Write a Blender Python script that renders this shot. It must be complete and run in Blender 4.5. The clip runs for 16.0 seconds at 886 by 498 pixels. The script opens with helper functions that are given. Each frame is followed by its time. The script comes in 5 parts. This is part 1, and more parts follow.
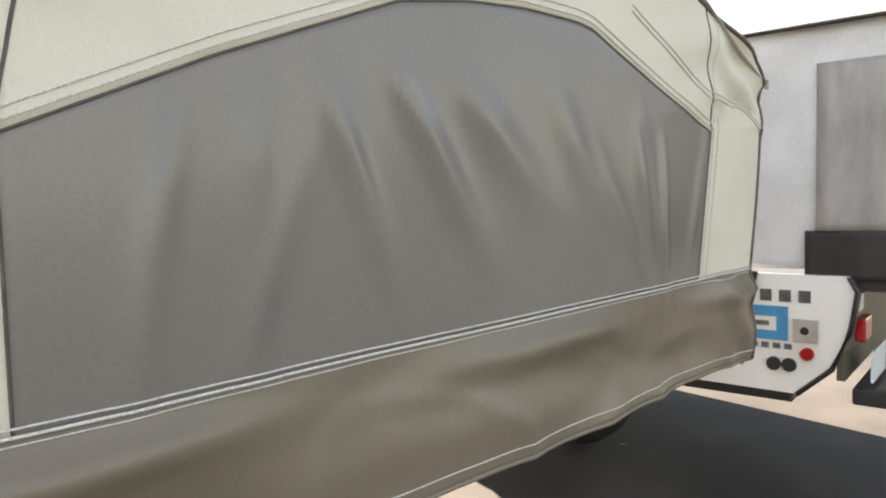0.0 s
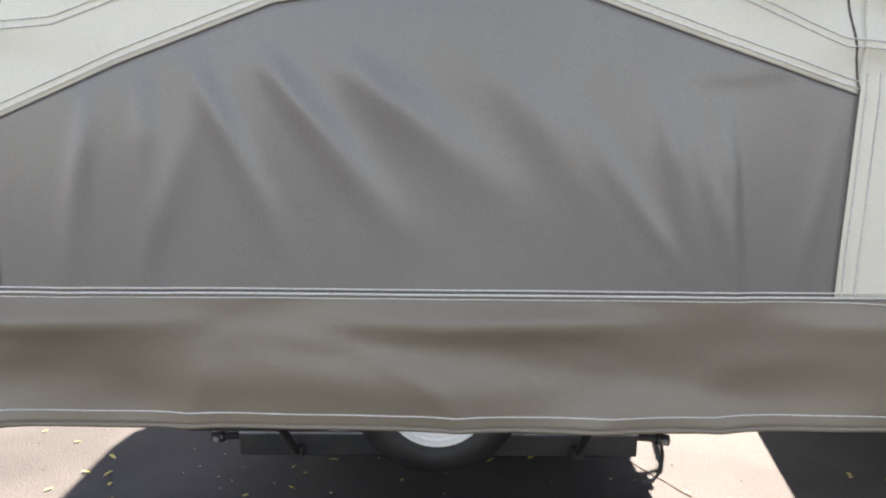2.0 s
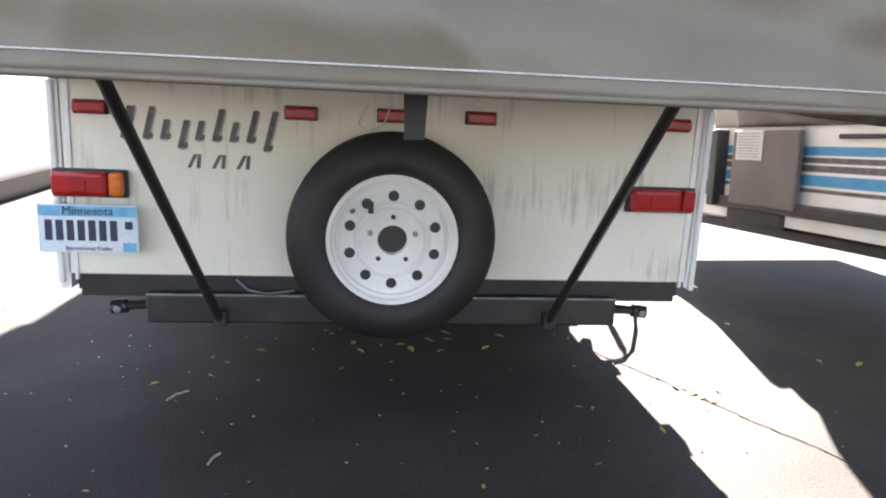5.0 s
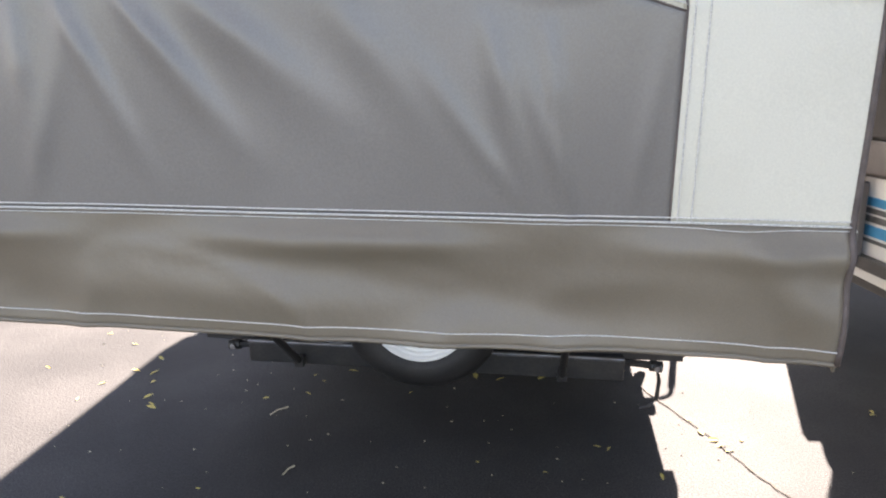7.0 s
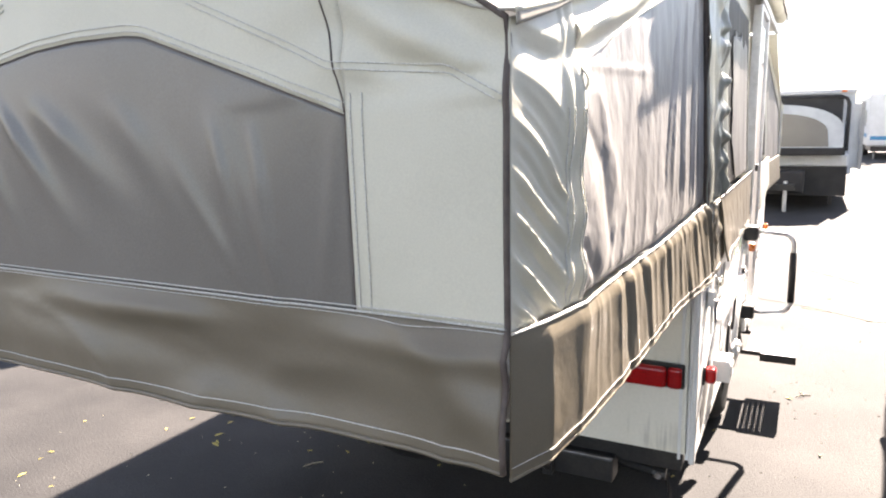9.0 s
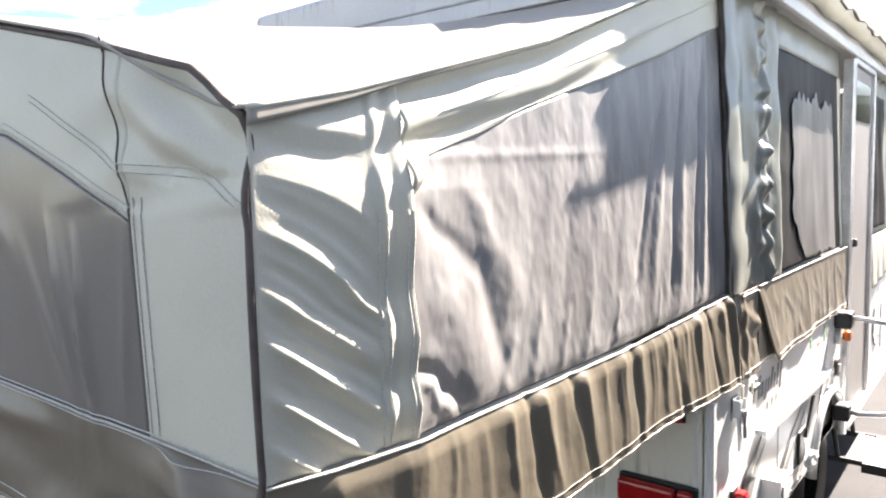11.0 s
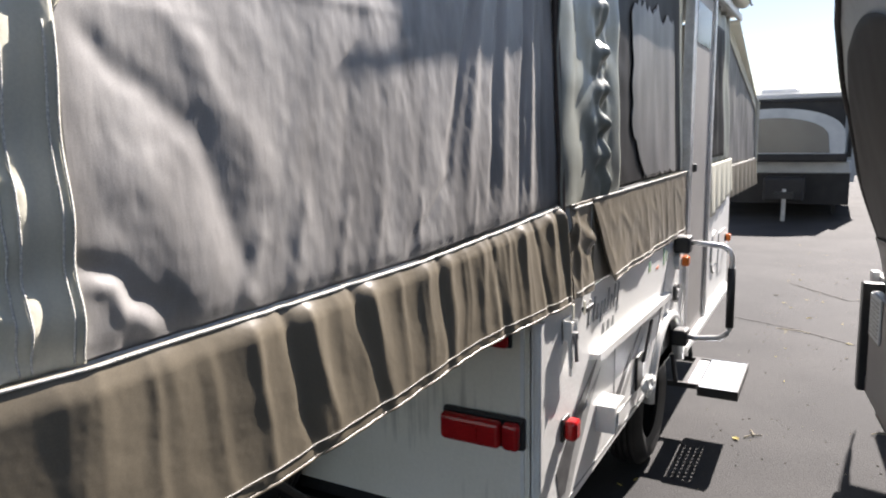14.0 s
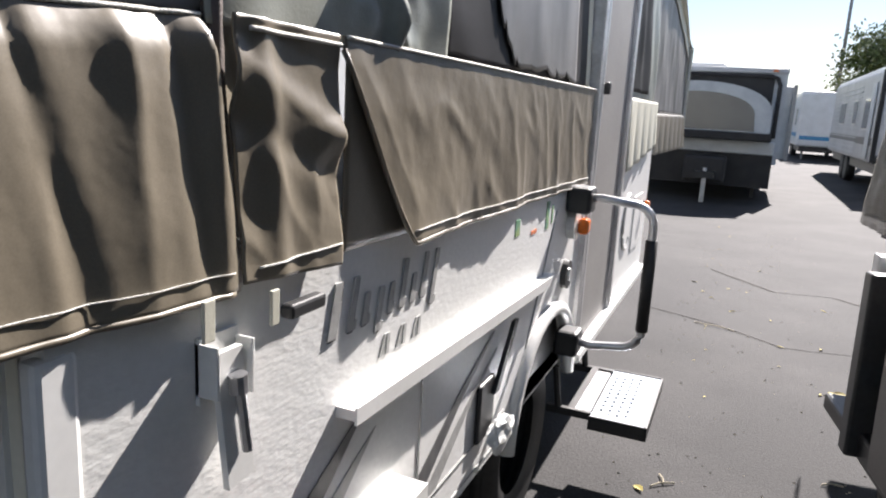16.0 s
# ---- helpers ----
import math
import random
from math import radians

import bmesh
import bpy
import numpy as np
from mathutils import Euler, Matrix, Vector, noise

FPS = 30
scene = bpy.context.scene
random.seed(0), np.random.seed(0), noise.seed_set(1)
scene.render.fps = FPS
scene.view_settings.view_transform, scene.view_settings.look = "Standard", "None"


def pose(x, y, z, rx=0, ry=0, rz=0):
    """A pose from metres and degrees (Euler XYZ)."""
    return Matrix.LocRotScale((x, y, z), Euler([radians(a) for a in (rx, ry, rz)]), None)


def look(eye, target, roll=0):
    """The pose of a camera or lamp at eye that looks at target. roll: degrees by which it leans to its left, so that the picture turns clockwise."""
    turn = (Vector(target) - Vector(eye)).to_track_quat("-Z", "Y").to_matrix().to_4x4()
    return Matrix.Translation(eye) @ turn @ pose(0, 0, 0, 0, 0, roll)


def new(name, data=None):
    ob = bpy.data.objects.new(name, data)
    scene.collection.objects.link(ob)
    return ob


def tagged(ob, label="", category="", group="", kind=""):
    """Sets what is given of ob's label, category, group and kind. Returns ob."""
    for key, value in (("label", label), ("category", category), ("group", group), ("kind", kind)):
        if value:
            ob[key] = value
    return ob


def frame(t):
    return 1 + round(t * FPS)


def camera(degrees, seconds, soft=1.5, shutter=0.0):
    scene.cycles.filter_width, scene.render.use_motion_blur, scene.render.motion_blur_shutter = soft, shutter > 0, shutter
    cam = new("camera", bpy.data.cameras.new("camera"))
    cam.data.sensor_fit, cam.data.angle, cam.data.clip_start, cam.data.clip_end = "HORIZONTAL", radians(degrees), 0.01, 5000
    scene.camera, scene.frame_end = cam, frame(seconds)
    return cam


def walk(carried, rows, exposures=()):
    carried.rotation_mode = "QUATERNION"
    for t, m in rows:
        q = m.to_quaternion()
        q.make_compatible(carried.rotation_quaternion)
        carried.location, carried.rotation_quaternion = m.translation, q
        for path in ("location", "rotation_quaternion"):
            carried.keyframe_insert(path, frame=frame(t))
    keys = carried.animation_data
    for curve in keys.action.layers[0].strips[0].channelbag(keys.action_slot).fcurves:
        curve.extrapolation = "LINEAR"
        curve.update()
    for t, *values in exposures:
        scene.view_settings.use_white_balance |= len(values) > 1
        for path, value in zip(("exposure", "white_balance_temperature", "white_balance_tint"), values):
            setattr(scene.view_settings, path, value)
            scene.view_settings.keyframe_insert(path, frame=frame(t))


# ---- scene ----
cam = camera(64.2, 16.0, soft=2.1)
PATH = [
    (0, (-0.942, -2.194, 1.60), (0.466, -0.792, 1.362), 1.0),
    (0.5, (-0.769, -2.44, 1.587), (0.198, -0.709, 1.326), 1.4),
    (1, (-0.476, -2.593, 1.615), (0.207, -0.737, 1.315), 1.4),
    (1.5, (-0.243, -2.621, 1.617), (0.304, -0.722, 1.311), 0.9),
    (2, (-0.039, -2.644, 1.627), (-0.013, -0.674, 1.282), 0.7),
    (2.5, (-0.038, -2.491, 1.492), (0.051, -0.521, 1.157), -2.0),
    (3, (-0.093, -2.351, 1.234), (0.05, -0.394, 0.846), -1.9),
    (3.2, (-0.095, -2.312, 1.165), (0.068, -0.358, 0.77), -1.7),
    (5.3, (-0.139, -2.308, 1.095), (0.115, -0.363, 0.670), 2.9),
    (5.5, (-0.119, -2.331, 1.140), (0.136, -0.385, 0.722), 2.5),
    (6, (-0.017, -2.459, 1.36), (0.209, -0.511, 0.968), 1.2),
    (6.5, (0.152, -2.629, 1.527), (0.236, -0.695, 1.028), -1.3),
    (7, (0.441, -2.679, 1.633), (0.162, -0.777, 1.082), -0.5),
    (7.5, (0.649, -2.593, 1.677), (0.247, -0.71, 1.136), -0.1),
    (8, (0.829, -2.474, 1.698), (0.35, -0.591, 1.225), 0.2),
    (8.5, (1.019, -2.4, 1.689), (0.417, -0.535, 1.291), -0.1),
    (8.7, (1.211, -2.491, 1.673), (0.469, -0.672, 1.298), -0.2),
    (10.8, (1.645, -2.044, 1.65), (0.396, -0.507, 1.373), -3.9),
    (11, (1.707, -2.006, 1.726), (0.453, -0.459, 1.546), -1.5),
    (11.5, (1.755, -1.966, 1.773), (0.548, -0.373, 1.85), -1.0),
    (12, (1.772, -1.94, 1.776), (0.715, -0.247, 1.904), -1.0),
    (12.5, (1.77, -1.931, 1.769), (0.786, -0.19, 1.797), -1.3),
    (13, (1.797, -1.92, 1.731), (0.858, -0.158, 1.623), -1.4),
    (13.5, (1.8, -1.864, 1.674), (0.864, -0.111, 1.448), -0.9),
    (14, (1.689, -1.654, 1.57), (0.737, 0.075, 1.25), -1.1),
    (14.5, (1.608, -1.378, 1.531), (0.742, 0.383, 1.142), -0.9),
    (15, (1.593, -1.07, 1.428), (0.838, 0.747, 1.07), 1.2),
    (15.5, (1.594, -0.716, 1.348), (0.843, 1.112, 1.038), -0.1),
    (16, (1.528, -0.354, 1.297), (0.782, 1.458, 0.896), 3.3),
]
EXPOSURES = [(0, 3.3, 8300, 16), (2, 3.35, 7400, 20), (3, 3.25, 7000, 20), (5.5, 3.7, 7000, 21), (7.5, 3.55, 7200, 20), (8.1, 3.55, 7250, 19), (8.6, 3.25, 7300, 19), (10.8, 2.9, 6800, 17), (11.5, 2.05, 6850, 16), (12.2, 1.5, 6700, 15), (13, 1.35, 6600, 16), (14.5, 1.87, 6450, 16), (16, 1.65, 6350, 16)]
walk(cam, [(t, look(eye, target, roll)) for t, eye, target, roll in PATH], EXPOSURES)

# ---------------------------------------------------------------- light
KX, KY = 0.235, 1.22                      # shadow shift per metre of height, towards -x and -y
SUN_DIR = Vector((KX, KY, 1.0)).normalized()
ELEV = math.asin(SUN_DIR.z)
sun = new("sun", bpy.data.lights.new("sun", "SUN"))
sun.data.energy, sun.data.angle, sun.data.color = 5.0, radians(0.6), (1.0, 0.95, 0.87)
sun.matrix_world = look(SUN_DIR * 30, (0, 0, 0))

world = bpy.data.worlds.new("sky")
scene.world = world
world.use_nodes = True
wt = world.node_tree
wn, wl = wt.nodes, wt.links
wn.clear()
sky = wn.new("ShaderNodeTexSky")
sky.sky_type, sky.sun_disc = "NISHITA", False
sky.sun_elevation, sky.sun_rotation = ELEV, math.atan2(KX, KY)
sky.air_density, sky.dust_density, sky.ozone_density = 1.0, 0.3, 1.6
coord = wn.new("ShaderNodeTexCoord")
squash = wn.new("ShaderNodeMapping")
squash.inputs["Scale"].default_value = (1.0, 1.0, 2.6)
squash.inputs["Location"].default_value = (0.35, 0.1, 0.2)
puffs = wn.new("ShaderNodeTexNoise")
puffs.inputs["Scale"].default_value, puffs.inputs["Detail"].default_value = 3.2, 9
puffs.inputs["Roughness"].default_value = 0.55
edge = wn.new("ShaderNodeMapRange")
edge.inputs["From Min"].default_value, edge.inputs["From Max"].default_value = 0.535, 0.64
cloud = wn.new("ShaderNodeMixRGB")
cloud.inputs["Color2"].default_value = (8.5, 8.8, 9.2, 1)
back = wn.new("ShaderNodeBackground")
back.inputs["Strength"].default_value = 0.042
out = wn.new("ShaderNodeOutputWorld")
wl.new(coord.outputs["Generated"], squash.inputs["Vector"])
wl.new(squash.outputs["Vector"], puffs.inputs["Vector"])
wl.new(puffs.outputs["Fac"], edge.inputs["Value"])
wl.new(edge.outputs["Result"], cloud.inputs["Fac"])
wl.new(sky.outputs["Color"], cloud.inputs["Color1"])
wl.new(cloud.outputs["Color"], back.inputs["Color"])
wl.new(back.outputs["Background"], out.inputs["Surface"])


# ---------------------------------------------------------------- materials
def material(name, base, other=None, scale=6.0, rough=0.6, metal=0.0, bump=0.0, bump_scale=120.0,
             stretch=(1, 1, 1), low=0.4, high=0.65, fine=0.06, fine_scale=90.0, spec=0.5, second=None, depth=0.004):
    """Two-scale variation: broad patches between two colours, fine grain over them, and fine relief."""
    m = bpy.data.materials.new(name)
    m.use_nodes = True
    n, l = m.node_tree.nodes, m.node_tree.links
    b = n["Principled BSDF"]
    tc = n.new("ShaderNodeTexCoord")
    mp = n.new("ShaderNodeMapping")
    mp.inputs["Scale"].default_value = stretch
    l.new(tc.outputs["Object"], mp.inputs["Vector"])
    big = n.new("ShaderNodeTexNoise")
    big.inputs["Scale"].default_value, big.inputs["Detail"].default_value = scale, 6
    l.new(mp.outputs["Vector"], big.inputs["Vector"])
    rng = n.new("ShaderNodeMapRange")
    rng.inputs["From Min"].default_value, rng.inputs["From Max"].default_value = low, high
    l.new(big.outputs["Fac"], rng.inputs["Value"])
    mix = n.new("ShaderNodeMixRGB")
    mix.inputs["Color1"].default_value = (*base, 1)
    mix.inputs["Color2"].default_value = (*(other or [c * 0.88 for c in base]), 1)
    l.new(rng.outputs["Result"], mix.inputs["Fac"])
    grain = n.new("ShaderNodeTexNoise")
    grain.inputs["Scale"].default_value, grain.inputs["Detail"].default_value = fine_scale, 3
    l.new(tc.outputs["Object"], grain.inputs["Vector"])
    g2 = n.new("ShaderNodeMapRange")
    g2.inputs["From Min"].default_value, g2.inputs["From Max"].default_value = 0.3, 0.7
    g2.inputs["To Min"].default_value, g2.inputs["To Max"].default_value = 1 - fine * 2, 1 + fine
    l.new(grain.outputs["Fac"], g2.inputs["Value"])
    mul = n.new("ShaderNodeVectorMath")
    mul.operation = "SCALE"
    l.new(mix.outputs["Color"], mul.inputs[0])
    l.new(g2.outputs["Result"], mul.inputs["Scale"])
    l.new(mul.outputs["Vector"], b.inputs["Base Color"])
    b.inputs["Roughness"].default_value, b.inputs["Metallic"].default_value = rough, metal
    b.inputs["Specular IOR Level"].default_value = spec
    if bump:
        rel = n.new("ShaderNodeTexNoise")
        rel.inputs["Scale"].default_value, rel.inputs["Detail"].default_value = bump_scale, 3
        l.new(mp.outputs["Vector"] if second else tc.outputs["Object"], rel.inputs["Vector"])
        bp = n.new("ShaderNodeBump")
        bp.inputs["Strength"].default_value, bp.inputs["Distance"].default_value = bump, depth
        l.new(rel.outputs["Fac"], bp.inputs["Height"])
        l.new(bp.outputs["Normal"], b.inputs["Normal"])
    return m


M = {}
M["brown"] = material("brown_canvas", (0.186, 0.160, 0.118), (0.160, 0.137, 0.100), 2.5, 0.38, bump=0.22, bump_scale=13, fine=0.05, fine_scale=420, depth=0.012)
M["cream"] = material("cream_canvas", (0.64, 0.622, 0.515), (0.59, 0.573, 0.47), 3, 0.45, bump=0.10, bump_scale=240, fine=0.03, fine_scale=300)
M["vinyl"] = material("grey_vinyl_flap", (0.185, 0.176, 0.158), (0.168, 0.159, 0.142), 3, 0.25, bump=0.03, bump_scale=200, fine=0.04, fine_scale=260)
M["screen"] = material("grey_screen_mesh", (0.35, 0.338, 0.325), (0.235, 0.226, 0.218), 7.0, 0.42, bump=0.10, bump_scale=60, fine=0.10, fine_scale=900, stretch=(1, 1.6, 0.45), depth=0.004, second=True)
M["clear"] = material("dark_clear_vinyl", (0.026, 0.024, 0.024), (0.015, 0.014, 0.014), 2.5, 0.5, fine=0.05, spec=0.1)
M["beige"] = material("beige_tent_roof", (0.37, 0.345, 0.295), (0.33, 0.305, 0.26), 2.5, 0.55, bump=0.06, bump_scale=240, fine=0.03, fine_scale=300)
M["tinted"] = material("tinted_window_flap", (0.20, 0.192, 0.185), (0.10, 0.096, 0.092), 6, 0.4, bump=0.05, bump_scale=300, fine=0.08, fine_scale=400, stretch=(1, 1, 0.4))
M["grey_canvas"] = material("grey_green_canvas", (0.27, 0.28, 0.245), (0.22, 0.23, 0.20), 5, 0.3, bump=0.1, bump_scale=240, fine=0.03)
M["stitch"] = material("pale_stitching", (0.72, 0.71, 0.66), None, 200, 0.7, bump=0.5, bump_scale=500, fine=0.2, fine_scale=400)
M["binding"] = material("brown_edge_binding", (0.115, 0.09, 0.078), (0.07, 0.055, 0.048), 30, 0.6, bump=0.3, bump_scale=300)
M["white_side"] = material("white_textured_aluminium", (0.80, 0.80, 0.78), (0.74, 0.74, 0.71), 2.5, 0.36, bump=0.22, bump_scale=110, fine=0.02, stretch=(1, 0.45, 1), second=True)
M["white"] = material("white_gelcoat", (0.78, 0.78, 0.76), (0.70, 0.70, 0.67), 3, 0.3, fine=0.02)
M["black"] = material("black_painted_steel", (0.018, 0.018, 0.019), (0.03, 0.028, 0.026), 9, 0.42, bump=0.1, fine=0.15)
M["plastic"] = material("black_plastic", (0.02, 0.02, 0.021), None, 20, 0.5, fine=0.1)
M["rubber"] = material("worn_rubber", (0.012, 0.0115, 0.0115), (0.024, 0.022, 0.021), 8, 0.6, bump=0.2, bump_scale=90, fine=0.15)
M["aluminium"] = material("brushed_aluminium", (0.62, 0.62, 0.63), (0.5, 0.5, 0.51), 12, 0.35, 0.85, bump=0.06, fine=0.05)
M["steel"] = material("grey_steel", (0.33, 0.33, 0.34), (0.22, 0.2, 0.18), 14, 0.45, 0.7, bump=0.1)
M["red"] = material("red_lens", (0.44, 0.012, 0.012), (0.34, 0.008, 0.010), 18, 0.14, fine=0.1, fine_scale=200)
M["amber"] = material("amber_lens", (0.75, 0.17, 0.02), None, 18, 0.2, fine=0.1)
M["decal"] = material("charcoal_decal", (0.07, 0.07, 0.072), (0.13, 0.13, 0.13), 25, 0.45)
M["decal_grey"] = material("grey_decal", (0.32, 0.32, 0.31), (0.42, 0.42, 0.41), 25, 0.45)
M["blue"] = material("blue_stripe", (0.03, 0.24, 0.46), (0.05, 0.28, 0.5), 10, 0.4)
M["green"] = material("faded_green_decal", (0.12, 0.33, 0.24), (0.3, 0.4, 0.15), 40, 0.5)
M["plate"] = material("plate_white_blue", (0.70, 0.76, 0.80), (0.55, 0.70, 0.80), 14, 0.4)
M["plate_blue"] = material("plate_blue", (0.10, 0.38, 0.62), (0.2, 0.5, 0.7), 14, 0.4)
M["ink"] = material("dark_ink", (0.02, 0.03, 0.07), None, 20, 0.5)
M["clearwhite"] = material("milky_plastic", (0.75, 0.76, 0.74), None, 20, 0.25)
M["tree_leaf"] = material("tree_leaves", (0.10, 0.14, 0.035), (0.15, 0.17, 0.05), 1.2, 0.6, fine=0.3, fine_scale=8)
M["bark"] = material("bark", (0.10, 0.08, 0.06), None, 4, 0.9, bump=0.6, bump_scale=12)
M["grime"] = material("dark_crack_dirt", (0.030, 0.024, 0.018), (0.05, 0.038, 0.025), 60, 0.9, bump=0.4, fine=0.3)
M["dry_leaf"] = material("yellowed_leaf", (0.42, 0.36, 0.08), (0.30, 0.22, 0.07), 40, 0.7)
M["dry_twig"] = material("dry_grass", (0.42, 0.37, 0.27), None, 30, 0.8)
# dark olive that carries the shade of the striped camper's rear recess
M["olive"] = material("olive_shade_panel", (0.10, 0.09, 0.055), (0.07, 0.065, 0.04), 5, 0.5, fine=0.05)
M["panel"] = material("grey_brown_panel", (0.115, 0.100, 0.092), (0.09, 0.078, 0.072), 4, 0.4, fine=0.05, bump=0.05)
M["charcoal"] = material("charcoal_canvas", (0.016, 0.014, 0.0135), (0.028, 0.025, 0.023), 4, 0.6, bump=0.2, bump_scale=200, fine=0.1)
M["pale_canvas"] = material("pale_grey_canvas", (0.60, 0.62, 0.62), (0.5, 0.52, 0.53), 4, 0.5, bump=0.1, fine=0.04)
M["silver"] = material("silver_siding", (0.50, 0.51, 0.52), (0.40, 0.41, 0.42), 2, 0.4, fine=0.05)
M["dark_glass"] = material("dark_glass", (0.02, 0.022, 0.025), None, 5, 0.08)
M["door_beige"] = material("grey_beige_door", (0.27, 0.258, 0.247), (0.24, 0.228, 0.218), 3, 0.5, fine=0.04)
M["tread"] = material("galvanised_step", (0.34, 0.38, 0.43), (0.26, 0.30, 0.35), 18, 0.42, 0.5, bump=0.15)


def rear_panel_material(name="white_streaked_panel", base=(0.82, 0.79, 0.70), other=(0.75, 0.71, 0.59), lo=0.295, hi=0.43, most=0.42):
    """White panel with grime that has run down in streaks."""
    m = material(name, base, other, 2.2, 0.35, fine=0.02)
    n, l = m.node_tree.nodes, m.node_tree.links
    b = n["Principled BSDF"]
    src = b.inputs["Base Color"].links[0].from_socket
    tc = n.new("ShaderNodeTexCoord")
    mp = n.new("ShaderNodeMapping")
    mp.inputs["Scale"].default_value = (1, 1, 0.07)
    l.new(tc.outputs["Object"], mp.inputs["Vector"])
    st = n.new("ShaderNodeTexNoise")
    st.inputs["Scale"].default_value, st.inputs["Detail"].default_value = 45, 4
    l.new(mp.outputs["Vector"], st.inputs["Vector"])
    patch = n.new("ShaderNodeTexNoise")
    patch.inputs["Scale"].default_value, patch.inputs["Detail"].default_value = 3.3, 3
    l.new(tc.outputs["Object"], patch.inputs["Vector"])
    mu = n.new("ShaderNodeMath")
    mu.operation = "MULTIPLY"
    l.new(st.outputs["Fac"], mu.inputs[0])
    l.new(patch.outputs["Fac"], mu.inputs[1])
    rg = n.new("ShaderNodeMapRange")
    rg.inputs["From Min"].default_value, rg.inputs["From Max"].default_value = lo, hi
    rg.inputs["To Max"].default_value = most
    l.new(mu.outputs["Value"], rg.inputs["Value"])
    mx = n.new("ShaderNodeMixRGB")
    mx.inputs["Color2"].default_value = (0.20, 0.185, 0.15, 1)
    l.new(rg.outputs["Result"], mx.inputs["Fac"])
    l.new(src, mx.inputs["Color1"])
    l.new(mx.outputs["Color"], b.inputs["Base Color"])
    return m


M["rear"] = rear_panel_material()
M["roof"] = rear_panel_material("roof_streaked_white", (0.62, 0.63, 0.63), (0.54, 0.55, 0.55), 0.31, 0.43, 0.75)


def asphalt_material():
    """Worn asphalt: grey aggregate, sealed dark patches, fine stones."""
    m = material("worn_asphalt", (0.026, 0.0252, 0.0256), (0.050, 0.0478, 0.0470), 1.3, 0.84, bump=0.8, bump_scale=95, fine=0.34, fine_scale=150, spec=0.36)
    n, l = m.node_tree.nodes, m.node_tree.links
    b = n["Principled BSDF"]
    src = b.inputs["Base Color"].links[0].from_socket
    tc = n.new("ShaderNodeTexCoord")
    vo = n.new("ShaderNodeTexVoronoi")
    vo.inputs["Scale"].default_value = 75
    l.new(tc.outputs["Object"], vo.inputs["Vector"])
    rg = n.new("ShaderNodeMapRange")
    rg.inputs["From Min"].default_value, rg.inputs["From Max"].default_value = 0.02, 0.35
    rg.inputs["To Min"].default_value, rg.inputs["To Max"].default_value = 1.35, 0.85
    l.new(vo.outputs["Distance"], rg.inputs["Value"])
    sc = n.new("ShaderNodeVectorMath")
    sc.operation = "SCALE"
    l.new(src, sc.inputs[0])
    l.new(rg.outputs["Result"], sc.inputs["Scale"])
    l.new(sc.outputs["Vector"], b.inputs["Base Color"])
    return m


M["asphalt"] = asphalt_material()


# ---------------------------------------------------------------- mesh helpers
def part(name, bm, mat, parent=None, label="", smooth=False, thick=0.0):
    """Links a bmesh as one mesh object under a thing or a part."""
    me = bpy.data.meshes.new(name)
    bmesh.ops.recalc_face_normals(bm, faces=bm.faces[:])
    bm.to_mesh(me)
    bm.free()
    me.materials.append(M[mat])
    if smooth:
        for p in me.polygons:
            p.use_smooth = True
    ob = new(name, me)
    if parent:
        ob.parent = parent
    if label:
        tagged(ob, label)
    if thick:
        so = ob.modifiers.new("thickness", "SOLIDIFY")
        so.thickness, so.offset = thick, 0
    return ob


def thing(name, label, category, group="", m=None):
    ob = new(name)
    ob.empty_display_size = 0.1
    if m:
        ob.matrix_world = m
    return tagged(ob, label, category, group)


def box(bm, x0, x1, y0, y1, z0, z1, bevel=0.0, seg=2):
    r = bmesh.ops.create_cube(bm, size=1.0)
    v = r["verts"]
    bmesh.ops.scale(bm, verts=v, vec=(x1 - x0, y1 - y0, z1 - z0))
    bmesh.ops.translate(bm, verts=v, vec=((x0 + x1) / 2, (y0 + y1) / 2, (z0 + z1) / 2))
    if bevel:
        e = list({e for w in v for e in w.link_edges})
        bmesh.ops.bevel(bm, geom=e, offset=bevel, segments=seg, affect="EDGES", profile=0.5)
    return bm


def nb(*a, **k):
    return box(bmesh.new(), *a, **k)


def rod(bm, p, q, r, seg=12, r2=None):
    p, q = Vector(p), Vector(q)
    d = q - p
    m = Matrix.Translation((p + q) / 2) @ d.to_track_quat("Z", "Y").to_matrix().to_4x4()
    bmesh.ops.create_cone(bm, cap_ends=True, segments=seg, radius1=r, radius2=r if r2 is None else r2, depth=d.length, matrix=m)
    return bm


def tube(bm, pts, r, seg=6):
    """A round bar along a line of points."""
    pts = [Vector(p) for p in pts]
    rings = []
    for i, p in enumerate(pts):
        d = (pts[min(i + 1, len(pts) - 1)] - pts[max(i - 1, 0)]).normalized()
        a = d.orthogonal().normalized() if abs(d.z) > 0.9 else d.cross(Vector((0, 0, 1))).normalized()
        c = d.cross(a)
        rings.append([bm.verts.new(p + r * (math.cos(2 * math.pi * k / seg) * a + math.sin(2 * math.pi * k / seg) * c)) for k in range(seg)])
    for A, B in zip(rings, rings[1:]):
        for k in range(seg):
            bm.faces.new((A[k], A[(k + 1) % seg], B[(k + 1) % seg], B[k]))
    bm.faces.new(rings[0])
    bm.faces.new(rings[-1][::-1])
    return bm


